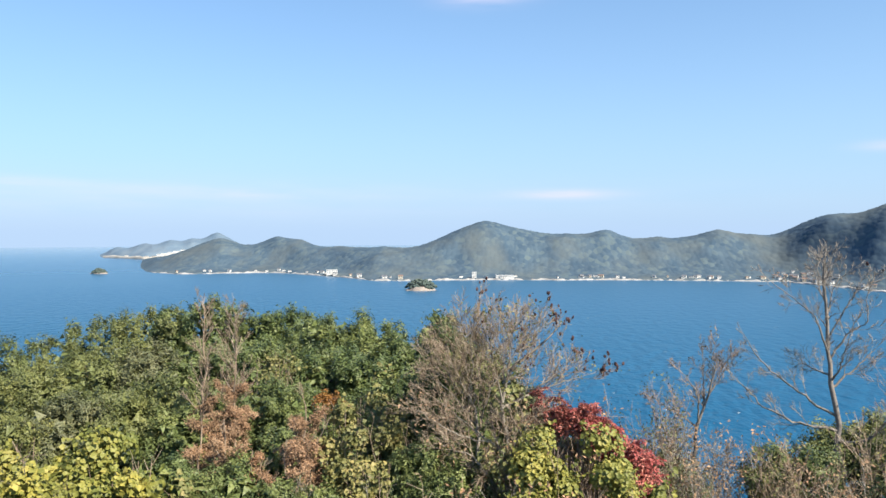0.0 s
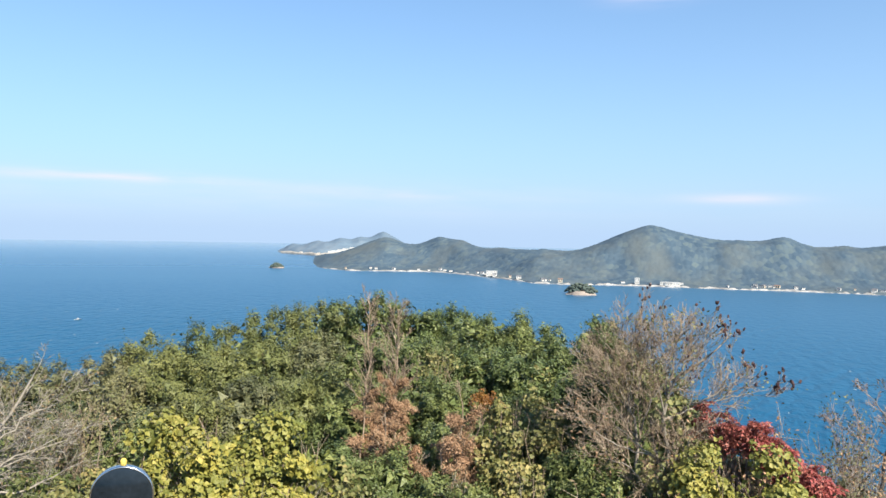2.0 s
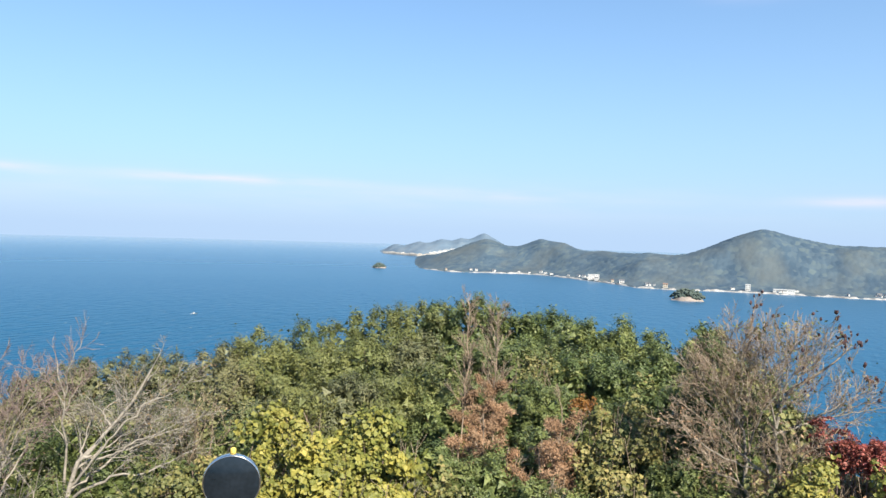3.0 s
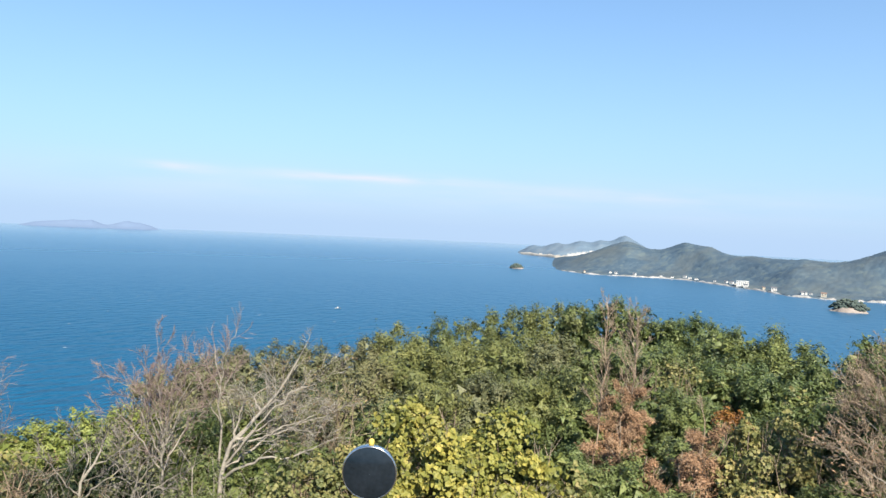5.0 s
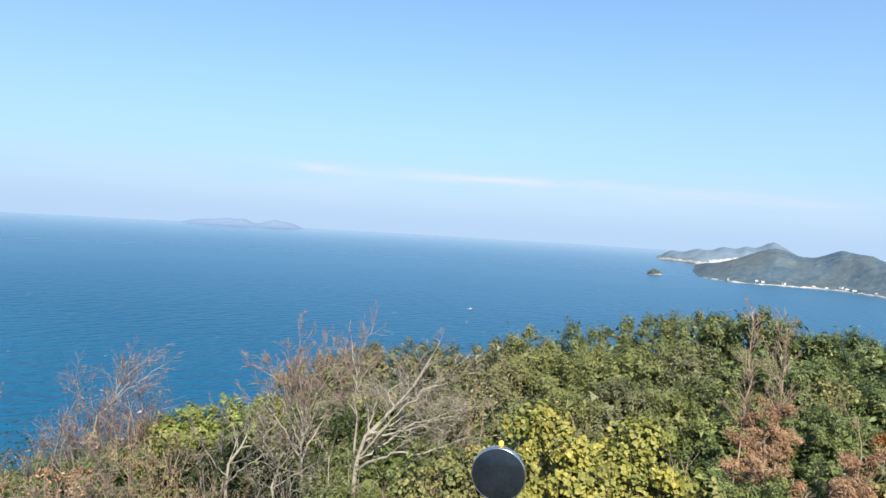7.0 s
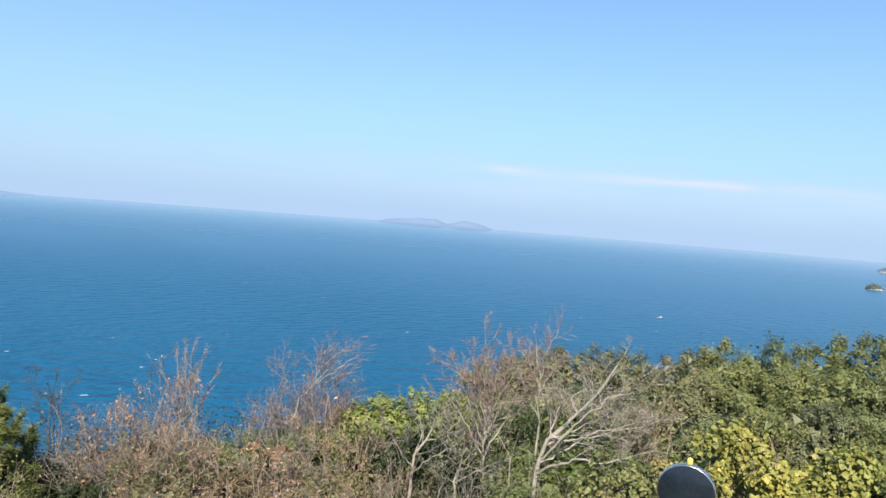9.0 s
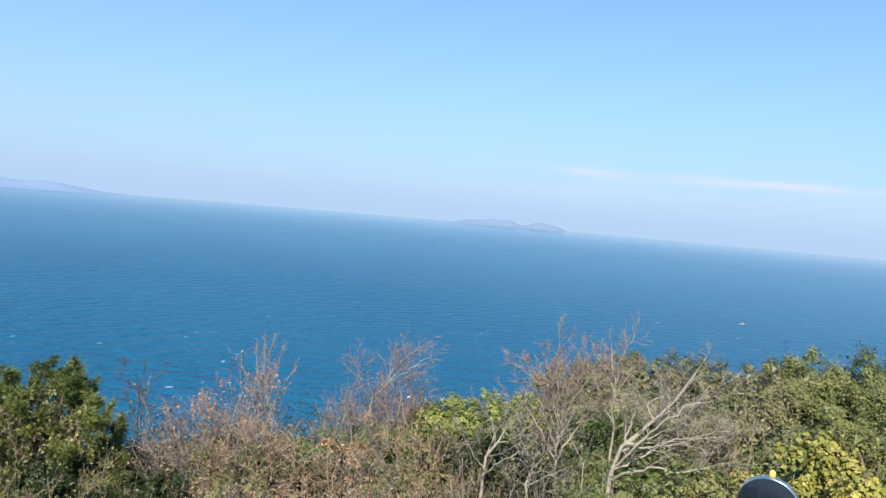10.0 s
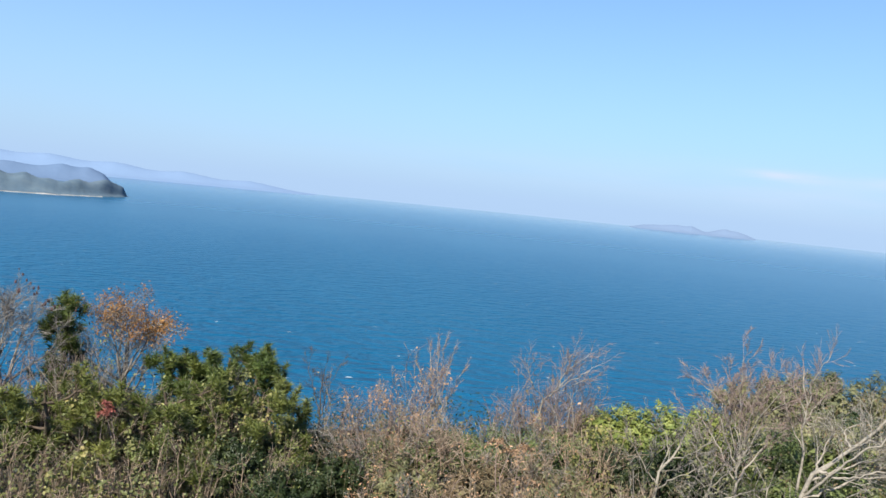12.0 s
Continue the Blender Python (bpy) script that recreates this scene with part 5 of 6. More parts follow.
for a, d, e, w, h, n in ((13.3, 12.4, -10.6, 0.75, 1.5, 900), (10.8, 13.2, -11.2, 0.8, 0.7, 420), (18.6, 17.5, -8.6, 0.9, 0.5, 260), (12.2, 11.6, -15.8, 0.9, 0.8, 500), (42.6, 11.8, -15.6, 1.2, 0.9, 700), (45.2, 11.4, -17.2, 1.2, 0.8, 600), (47.6, 11.2, -18.0, 0.9, 0.6, 380), (24.9, 11.3, -17.6, 0.9, 0.7, 400)):
    vine_mound(a, d, e, w, h, M_VINE, 0.088, int(n * 1.3), "climbing vine with pale green and yellow leaves")
vine_mound(-6.3, 11.2, -15.6, 0.7, 0.9, M_KUDZU, 0.085, 1700, "mound of vine with yellow green leaves beside a red shrub")
vine_mound(-8.5, 11.0, -17.4, 0.8, 0.8, M_KUDZU, 0.085, 1600, "mound of vine with yellow green leaves beside a red shrub")
vine_mound(1.0, 11.6, -13.4, 0.9, 1.3, M_VINE, 0.10, 520, "climbing vine with pale green and yellow leaves")
vine_mound(4.2, 12.8, -7.8, 0.7, 1.2, M_VINE, 0.09, 260, "climbing vine with pale green and yellow leaves")

# tall twiggy tree with seed heads beside the red shrub
SEEDY = "many-stemmed bare tree with dark red seed heads"
boughed_tree(1.2, 12.6, ((1.4, -15.0), (1.6, -12.4), (0.6, -10.0), (-0.2, -9.2), (-1.5, -8.3)),
             ((0.66, (0.2, -12.3, -0.1), (-1.2, -11.5, -0.3), (-3.0, -10.2, -0.3), (-3.2, -9.6, -0.3)), (0.68, (-0.8, -12.0, 0.3), (-2.6, -11.3, 0.4), (-4.2, -10.8, 0.4)),
              (0.75, (1.4, -9.4, 0.2), (0.8, -7.6, 0.3)), (0.72, (2.3, -9.8, -0.2), (2.6, -7.6, -0.2)), (0.84, (-0.4, -7.8, 0.2), (-0.7, -7.2, 0.2)), (0.80, (1.0, -8.6, -0.3), (1.4, -7.2, -0.4))),
             M_PALE, SEEDY, 0.075, M_TAN, 13, 0.56, 5, 0.22, seeds=90, tip_w=0.036, leafy=M_VINE, leafy_n=150)
boughed_tree(3.2, 12.3, ((3.5, -15.0), (3.9, -12.9), (4.1, -11.6)),
             ((0.88, (5.0, -10.8, -0.2), (5.7, -9.6, -0.3)), (0.95, (4.5, -9.0, 0.1), (4.6, -7.4, 0.1)), (0.92, (3.9, -8.5, -0.1), (3.7, -6.8, 0.0)), (0.80, (5.6, -12.0, -0.2), (7.0, -10.8, -0.3)),
              (0.88, (3.1, -9.6, 0.2), (2.8, -7.8, 0.3)), (0.86, (5.6, -10.9, 0.3), (6.4, -9.6, 0.4)), (0.76, (2.6, -12.0, -0.3), (1.4, -10.2, -0.4))),
             M_PALE, SEEDY, 0.06, M_TAN, 13, 0.56, 5, 0.18, seeds=30, tip_w=0.036, leafy=M_VINE, leafy_n=100)
boughed_tree(1.6, 11.6, ((1.2, -18.2), (2.1, -15.3)),
             ((0.95, (5.0, -15.1, -0.1), (8.1, -13.4, -0.2)), (0.9, (4.2, -14.4, 0.2), (6.6, -12.6, 0.2)), (0.8, (0.6, -15.6, -0.2), (-0.6, -14.0, -0.3)), (0.6, (3.6, -17.0, -0.3), (5.4, -16.2, -0.4))),
             M_PALE, "fallen crooked limb with tan twigs", 0.08, M_TAN, 13, 0.46, 5, 0.12, leafy=M_RUST, leafy_n=60)
vine_mound(-1.1, 11.4, -13.0, 0.5, 1.4, M_KUDZU, 0.08, 560, "climbing vine with pale green and yellow leaves", drape=0.6)
vine_mound(-1.6, 10.9, -16.2, 1.1, 0.9, M_KUDZU, 0.085, 1500, "climbing vine with pale green and yellow leaves")
brush(1.0, 11.0, -16.0, 1.2, M_PALE, 15, 0.1, 8, leafmat=M_RUST, dead=200)
brush(-0.6, 10.8, -17.2, 1.0, M_TAN, 14, 0.1, 8, leafmat=M_RUST, dead=220)
brush(3.6, 11.0, -17.4, 1.1, M_TAN, 13, 0.0, 8, leafmat=M_RUST, dead=160)
vine_mound(-1.0, 11.3, -14.6, 0.45, 1.0, M_KUDZU, 0.09, 700, "climbing vine with pale green and yellow leaves", drape=0.5)
brush(3.2, 12.2, -12.6, 1.4, M_TAN, 5, -0.1, 6)
brush(0.2, 12.0, -13.6, 1.4, M_TAN, 6, -0.12, 8, leafmat=M_VINE, dead=420)
brush(-2.3, 12.0, -12.2, 1.2, M_TAN, 14, 0.1, 8, leafmat=M_RUST)
brush(2.6, 11.0, -17.4, 1.6, M_TAN, 10, 0.1, 8, leafmat=M_RUST)
brush(7.6, 10.8, -18.4, 1.5, M_TAN, 10, 0.0, 7)
brush(13.6, 10.6, -18.2, 1.8, M_PALE, 16, 0.0, 7, "pale dry grass stems and bare twigs")
sumac(-1.6, 12.5, -11.9, 0.6, 0.5, 14, M_CORAL, "sumac shrub with dull orange red leaves", size=0.6)
sumac(-3.6, 12.4, -12.7, 0.7, 0.5, 26, M_CORAL, "sumac shrub with dull orange red leaves", size=0.65)
for a, d, e, w, h in ((-5.0, 12.3, -13.2, 0.55, 0.3), (-6.6, 12.2, -14.1, 0.5, 0.3), (-8.0, 12.1, -15.2, 0.45, 0.35), (-9.1, 12.0, -16.3, 0.35, 0.35)):
    sumac(a, d, e, w, h + 0.25, 15, size=0.75, up=0.7)
for a, d, e, w in ((-3.6, 12.9, -14.6, 1.2), (-6.2, 12.9, -15.6, 1.2), (-8.6, 12.7, -16.8, 1.1)):
    evergreen(a, d, e, w, M_GREY, 0.07, 0.8, "evergreen scrub behind a red shrub", 0.05, name="evergreen_shrub")

for a, d, e, w, m in ((6.2, 13.8, -5.9, 1.0, M_DEEP), (4.4, 14.2, -7.6, 1.5, M_GREY), (2.2, 14.0, -8.8, 1.5, M_DEEP), (0.2, 13.8, -10.8, 1.4, M_GREY), (3.4, 12.9, -12.6, 1.4, M_DEEP), (7.2, 13.4, -9.4, 1.1, M_DEEP)):
    evergreen(a, d, e, w, m, 0.08, 0.9, "evergreen scrub behind bare branches", 0.05, name="evergreen_shrub")

# the gap with two bare trees
boughed_tree(-12.2, 16.0, ((-12.5, -14.7), (-13.3, -11.4), (-13.8, -9.8)),
             ((0.75, (-13.0, -10.6, 0.1), (-12.9, -8.8, 0.2)), (0.85, (-14.4, -9.8, 0.0), (-14.8, -8.8, -0.1)), (0.60, (-12.7, -12.2, -0.2), (-12.3, -11.0, -0.3), (-11.5, -10.2, -0.3)), (0.93, (-13.7, -9.2, 0.2), (-13.5, -8.2, 0.2)), (0.62, (-11.2, -13.0, -0.1), (-9.8, -12.2, -0.2)), (0.80, (-13.9, -10.4, 0.3), (-14.4, -9.4, 0.5))),
             M_GREYB, "small bare tree with pale upright branches", 0.065, M_DRY, 9, 0.34, 4, 0.2, stout=0.7, leafy=M_DEAD, leafy_n=70)
brush(-9.8, 15.0, -11.2, 1.0, M_MAUVE, 22, 0.0, 8, leafmat=M_GREY, dead=700)
brush(-14.0, 15.0, -14.6, 1.0, M_GREYB, 20, 0.0, 8, leafmat=M_RUST, dead=300)
brush(-11.6, 14.4, -13.4, 1.3, M_GREYB, 26, 0.0, 8, leafmat=M_RUST, dead=420)
brush(-10.4, 13.2, -15.0, 1.1, M_TAN, 14, 0.0, 8, leafmat=M_GREY, dead=300)
brush(-12.8, 12.8, -16.0, 1.1, M_GREYB, 20, 0.0, 8, leafmat=M_RUST, dead=300)
evergreen(-12.4, 13.6, -16.6, 1.0, M_GREY, 0.07, 0.8, DULL, 0.05)
brush(-17.4, 15.0, -13.2, 0.9, M_TAN, 14, 0.0, 8, leafmat=M_RUST)
brush(-18.4, 13.4, -16.0, 1.2, M_TAN, 16, 0.0, 7, leafmat=M_GREY)
for a, d, e, w in ((-10.6, 14.4, -15.4, 1.2), (-18.0, 15.4, -15.4, 1.2)):
    evergreen(a, d, e, w, M_GREY, 0.07, 0.8, DULL, 0.05)
boughed_tree(-21.7, 16.0, ((-21.8, -15.6), (-21.2, -10.1), (-20.9, -7.5), (-20.8, -4.2), (-20.7, -2.2)),
             ((0.75, (-22.4, -4.4, 0.2), (-23.4, -3.5, 0.3), (-24.2, -3.1, 0.4)), (0.69, (-20.3, -6.1, -0.2), (-19.4, -5.1, -0.3), (-17.5, -3.6, -0.4)), (0.67, (-22.2, -6.8, 0.0), (-23.2, -6.0, 0.0), (-23.3, -4.2, 0.0)),
              (0.58, (-21.7, -9.0, -0.3), (-22.2, -7.2, -0.5)), (0.56, (-22.8, -8.9, 0.2), (-23.6, -7.9, 0.3)), (0.46, (-18.8, -10.6, -0.3), (-17.2, -9.4, -0.4), (-16.0, -7.8, -0.5)), (0.60, (-19.4, -9.0, 0.3)),
              (0.41, (-19.0, -12.9, -0.4), (-17.0, -12.1, -0.4), (-15.4, -10.6, -0.6)), (0.86, (-20.4, -3.8, 0.3), (-20.3, -2.2, 0.4)), (0.80, (-21.3, -3.8, 0.2), (-22.1, -2.8, 0.3)), (0.93, (-21.0, -2.8, -0.2), (-21.1, -1.8, -0.2)), (0.38, (-23.4, -13.6, -0.2), (-24.8, -12.0, -0.3))),
             M_GREYB, "tall bare tree with a straight grey trunk", 0.085, M_GREYB, 11, 0.38, 4, 0.2, seeds=8, top_shoots=10, stout=0.55)
boughed_tree(-25.6, 15.4, ((-25.4, -14.0), (-25.2, -11.0)), ((0.6, (-24.6, -11.6, 0.0), (-24.2, -9.6, 0.1)), (0.7, (-25.8, -10.6, 0.0), (-25.6, -8.4, 0.1)), (0.5, (-26.6, -12.0, 0.2), (-27.2, -10.0, 0.3))), M_TAN, "small bare tree with thin pale twigs", 0.04, M_DRY, 8, 0.45, 4, 0.2)
evergreen(-23.6, 17.0, -11.6, 2.4, M_OLIVE, 0.08, 0.9, "scrub tree with olive and yellow green leaves")
evergreen(-19.0, 15.0, -14.0, 1.9, M_DEEP, 0.07, 0.9, DULL)
# leaf colour darkened to imitate a shaded hollow
evergreen(-25.2, 13.4, -16.2, 1.6, M_SHADELEAF, 0.07, 0.8, DULL)
brush(-22.8, 12.6, -16.2, 1.4, M_GREYB, 10, 0.0, 6, leafmat=M_RUST, dead=240)
brush(-19.6, 13.2, -15.4, 1.2, M_TAN, 10, 0.0, 6, leafmat=M_RUST, dead=200)
evergreen(-26.8, 16.0, -11.9, 2.2, M_OLIVE, 0.08, 0.9, "scrub tree with olive and yellow green leaves")
# another shaded hollow put into the leaf colour
evergreen(-22.4, 13.6, -16.6, 1.6, M_SHADELEAF, 0.07, 0.8, DULL)
evergreen(-30.0, 17.0, -12.0, 2.6, M_GREY, 0.08, 0.8, DULL)
brush(-18.6, 14.0, -13.6, 1.4, M_TAN, 14, 0.0, 8, leafmat=M_VINE, dead=300)
brush(-21.0, 13.0, -15.4, 1.8, M_TAN, 8, 0.0, 8, leafmat=M_RUST)
brush(-24.4, 14.4, -12.4, 1.8, M_TAN, 14, 0.0, 8, leafmat=M_VINE)

# windswept bare shrubs next to the road mirror
boughed_tree(52.2, 12.0, ((51.8, -17.4), (50.4, -15.4), (49.1, -13.8), (47.6, -12.0), (46.7, -10.3)),
             ((0.50, (49.4, -15.0, -0.2), (47.4, -13.0, -0.3), (45.1, -11.9, -0.3)), (0.58, (48.6, -13.6, 0.3), (46.8, -12.6, 0.4), (45.6, -11.4, 0.4)), (0.48, (49.0, -16.0, 0.3), (46.4, -15.0, 0.4), (44.0, -14.1, 0.4)), (0.42, (49.2, -17.3, -0.4), (47.0, -17.2, -0.5), (44.8, -16.4, -0.6)), (0.55, (49.0, -15.0, 0.2), (46.4, -13.8, 0.3)), (0.75, (49.8, -13.0, 0.2), (48.8, -12.2, 0.3)),
              (0.60, (49.6, -16.0, -0.1), (47.6, -15.2, -0.2), (46.0, -14.6, -0.2)), (0.58, (51.0, -15.0, 0.3), (50.4, -13.2, 0.4))),
             M_PALE, "windswept bare shrub leaning to one side", 0.058, M_PALE, 7, 0.5, 4, 0.06, leafy=M_DEAD, leafy_n=40, stout=0.72)
boughed_tree(52.4, 12.7, ((52.2, -14.6), (52.2, -12.2), (52.9, -10.0), (52.7, -9.5)),
             ((0.82, (52.0, -10.0, -0.1), (51.2, -8.2, -0.1)), (0.62, (53.6, -12.0, 0.1), (54.2, -10.4, 0.1)), (0.80, (53.5, -10.4, 0.1), (54.0, -10.0, 0.1)), (0.75, (51.6, -11.6, 0.2), (51.0, -11.0, 0.3))), M_PALE, "bare sapling with pale forked stems", 0.036, M_MAUVE, 13, 0.40, 4, 0.2, depth=1, open_=34.0)
boughed_tree(56.0, 12.4, ((56.1, -17.2), (56.1, -15.0)),
             ((0.8, (58.0, -13.0, -0.1), (58.4, -12.2, -0.2)), (0.95, (57.2, -12.5, 0.2), (57.3, -11.2, 0.2)), (0.95, (56.5, -12.0, -0.2), (56.6, -9.5, -0.2)), (0.9, (55.6, -12.5, 0.1), (54.9, -10.4, 0.1)), (0.85, (57.8, -12.6, 0.1), (59.1, -11.7, 0.1)), (0.85, (55.2, -13.4, -0.3), (53.9, -11.2, -0.4)), (0.8, (54.6, -13.0, -0.2), (53.6, -12.0, -0.3)),
              (0.7, (58.4, -14.6, 0.2), (59.4, -13.8, 0.3)), (0.7, (54.4, -14.8, 0.3), (52.6, -13.0, 0.4))),
             M_PALE, "bare shrub with pale fanning branches", 0.05, M_MAUVE, 10, 0.44, 4, 0.16, stout=0.75)
boughed_tree(61.6, 11.8, ((61.4, -19.0), (60.4, -17.0), (60.0, -15.6)), ((0.72, (60.9, -16.2, 0.1), (61.9, -14.8, 0.1)), (0.66, (62.6, -17.8, -0.2), (63.6, -16.4, -0.3)), (0.85, (59.2, -16.6, -0.2), (58.0, -15.4, -0.3)), (0.62, (59.8, -18.2, -0.3), (58.2, -17.2, -0.4))),
             M_PALE, "low bare shrub with pale crooked stems", 0.05, M_GREYB, 7, 0.40, 3, 0.1)
boughed_tree(58.2, 11.6, ((58.0, -19.4), (57.4, -17.4)), ((0.85, (58.6, -17.0, 0.1), (59.4, -15.6, 0.1)), (0.85, (56.4, -17.0, -0.1), (55.6, -15.6, -0.2)), (0.70, (55.8, -18.6, -0.2), (54.2, -17.8, -0.3))), M_PALE, "low bare shrub with pale crooked stems", 0.045, M_GREYB, 7, 0.40, 3, 0.1, leafy=M_GREY, leafy_n=60)
boughed_tree(48.6, 13.2, ((48.4, -17.0), (48.0, -15.0)), ((0.7, (47.4, -14.4, 0.1), (46.2, -12.8, 0.1)), (0.8, (48.6, -13.6, 0.1), (48.8, -12.0, 0.1)), (0.6, (46.6, -15.6, -0.1), (44.6, -14.6, -0.2))), M_GREYB, "windswept bare shrub leaning to one side", 0.045, M_GREYB, 8, 0.5, 4, 0.08, leafy=M_DEAD, leafy_n=50)
brush(46.4, 13.0, -12.6, 1.5, M_TAN, 7, 0.1, 8, leafmat=M_GREY, dead=400)
brush(43.2, 13.2, -11.9, 1.5, M_TAN, 11, 0.05, 8, leafmat=M_OLIVE, dead=420)
brush(49.6, 13.8, -13.6, 1.6, M_TAN, 6, 0.16, 8)
brush(53.6, 13.6, -14.6, 1.6, M_TAN, 5, 0.0, 8)
brush(57.4, 12.8, -15.0, 1.2, M_TAN, 5, -0.05, 8, leafmat=M_GREY)
for a, d, e, w in ((52.8, 11.4, -17.6, 1.2), (55.4, 11.3, -17.0, 1.2), (50.2, 11.4, -18.6, 1.0), (57.6, 11.4, -16.8, 1.1)):
    brush(a, d, e, w, M_PALE, 8, 0.08, 4, leafmat=M_GREY, dead=40)
for a, d, e, w, lean in ((50.4, 12.6, -13.2, 1.5, 0.22), (54.4, 12.8, -12.4, 1.4, 0.1), (57.2, 12.6, -13.0, 1.3, 0.0), (47.6, 12.8, -13.4, 1.2, 0.25)):
    brush(a, d, e, w, M_PALE, 10, lean, 4, leafmat=M_DEAD, dead=30, thick=0.018)
for a, d, e, w in ((51.8, 11.2, -19.6, 0.9), (53.8, 11.1, -19.2, 0.9), (49.6, 11.3, -19.8, 0.9)):
    evergreen(a, d, e, w, M_OLIVE, 0.065, 0.7, "low scrub with olive green leaves", 0.1, name="scrub_bush")
evergreen(45.0, 16.0, -12.2, 2.0, M_GREY, 0.075, 0.9, DULL)
evergreen(48.6, 16.0, -12.0, 2.0, M_GREY, 0.075, 0.9, DULL)
for a, d, e, w in ((51.6, 15.6, -11.8, 1.7), (54.4, 15.4, -12.6, 1.7), (57.0, 15.0, -14.2, 1.5)):
    evergreen(a, d, e, w, M_GREY, 0.075, 0.9, DULL, 0.1)
for a, d, e, w in ((49.4, 13.6, -15.2, 1.4), (53.4, 13.8, -15.4, 1.5), (56.0, 12.8, -17.4, 1.3), (59.6, 13.0, -17.0, 1.4)):
    evergreen(a, d, e, w, M_DEEP, 0.07, 0.9, "low evergreen shrub with dark green leaves", name="evergreen_shrub")
evergreen(51.0, 12.4, -17.4, 1.2, M_DEEP, 0.075, 0.8, "low evergreen shrub with dark green leaves", name="evergreen_shrub")
evergreen(46.4, 12.6, -16.6, 1.2, M_DEEP, 0.075, 0.8, "low evergreen shrub with dark green leaves", name="evergreen_shrub")
for a, d, e, w in ((21.2, 12.0, -16.4, 1.2), (18.2, 11.4, -17.6, 1.1), (15.6, 11.2, -18.0, 1.0)):
    evergreen(a, d, e, w, M_DEEP, 0.075, 0.8, "low evergreen shrub with dark green leaves", name="evergreen_shrub")
for a, d, e, w in ((42.2, 15.6, -12.8, 1.7), (38.6, 16.0, -12.4, 1.7), (45.6, 14.8, -13.8, 1.5)):
    evergreen(a, d, e, w, M_GREY, 0.075, 0.9, DULL, 0.08)
for a, d, e, w in ((48.2, 12.6, -15.4, 1.3), (45.4, 12.3, -15.8, 1.2), (53.0, 14.4, -13.6, 1.5), (50.2, 14.2, -13.4, 1.4), (55.6, 14.0, -14.6, 1.3)):
    evergreen(a, d, e, w, M_DEEP, 0.07, 0.9, "low evergreen shrub with dark green leaves", name="evergreen_shrub")
for a, d, e, w in ((5.8, 13.0, -12.6, 1.3), (8.2, 12.0, -15.4, 1.1), (4.4, 11.4, -16.8, 1.1)):
    evergreen(a, d, e, w, M_DEEP, 0.07, 0.9, "low evergreen shrub with dark green leaves", name="evergreen_shrub")
evergreen(40.6, 13.6, -13.4, 1.4, M_DEEP, 0.075, 0.8)

# light green bushes and the dry bank
LAUREL = "bush with light green leaves on bare grey stems"
evergreen(60.4, 14.0, -13.1, 2.1, M_LAUREL, 0.085, 0.75, LAUREL, name="laurel_bush")
evergreen(65.0, 14.2, -14.2, 1.3, M_LAUREL, 0.085, 0.7, LAUREL, name="laurel_bush")
evergreen(63.4, 14.4, -13.9, 1.3, M_LAUREL, 0.085, 0.7, LAUREL, name="laurel_bush")
evergreen(57.6, 14.4, -13.8, 1.2, M_LAUREL, 0.09, 0.6, LAUREL, name="laurel_bush")
evergreen(66.4, 14.6, -14.6, 1.2, M_OLIVE, 0.08, 0.7, LAUREL, name="laurel_bush")
# shadow gaps under the laurel, imitated by shrubs with darkened leaves
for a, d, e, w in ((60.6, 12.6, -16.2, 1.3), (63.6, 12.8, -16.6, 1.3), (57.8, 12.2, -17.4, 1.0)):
    evergreen(a, d, e, w, M_SHADELEAF, 0.07, 0.8, "low evergreen shrub with dark green leaves", name="evergreen_shrub")
brush(60.4, 12.0, -16.4, 1.6, M_GREYB, 14, 0.0, 8, leafmat=M_GREY)
brush(64.2, 12.2, -16.2, 1.8, M_TAN, 18, 0.0, 8, leafmat=M_GREY)
for a, d, e, w in ((67.6, 14.6, -11.7, 0.9), (69.6, 14.4, -12.7, 1.2), (71.2, 14.0, -13.2, 1.3)):
    brush(a, d, e, w, M_PALE, 20, -0.06, 10, reddish=1, dead=60)
vine_mound(66.0, 12.6, -14.8, 0.6, 0.9, M_VINE, 0.07, 150, "climbing vine with pale green and yellow leaves")
BANK = "tangled dry shrub of fine tan twigs and dead leaves"
for k, (a, d, fork, L) in enumerate(((66.8, 12.4, 0.7, 1.35), (69.6, 12.2, 0.7, 1.4), (72.6, 12.4, 0.7, 1.35), (75.6, 12.4, 0.65, 1.4), (78.6, 12.6, 0.65, 1.4), (81.6, 12.8, 0.6, 1.35), (84.2, 13.0, 0.5, 1.1),
                                         (65.8, 10.9, 0.4, 1.0), (69.4, 10.7, 0.4, 1.05), (73.2, 10.7, 0.4, 1.0), (77.0, 10.8, 0.4, 1.0), (80.8, 11.0, 0.35, 1.0), (63.4, 11.8, 0.6, 1.2))):
    spray_tree(a, d, fork, ((-80, L), (-30, L * 1.15), (30, L * 1.15), (80, L)), 7, (M_TAN, M_DRY, M_GREYB)[k % 3], BANK, 0.045, 0, (M_DEAD, M_RUST, M_GREY, M_DEAD, M_VINE)[k % 5], 90, up=0.12, name="dry_shrub", kids=4, leaf=0.045)
for a, d, e, w in ((69.4, 11.0, -17.6, 0.5), (70.6, 10.8, -18.6, 0.5), (76.4, 10.8, -18.2, 0.7), (83.0, 11.2, -20.4, 0.5)):
    brush(a, d, e, w, M_TAN, 6, 0.0, 6, "dry shrub with curled orange brown leaves", 240, M_RUST, 0.05)
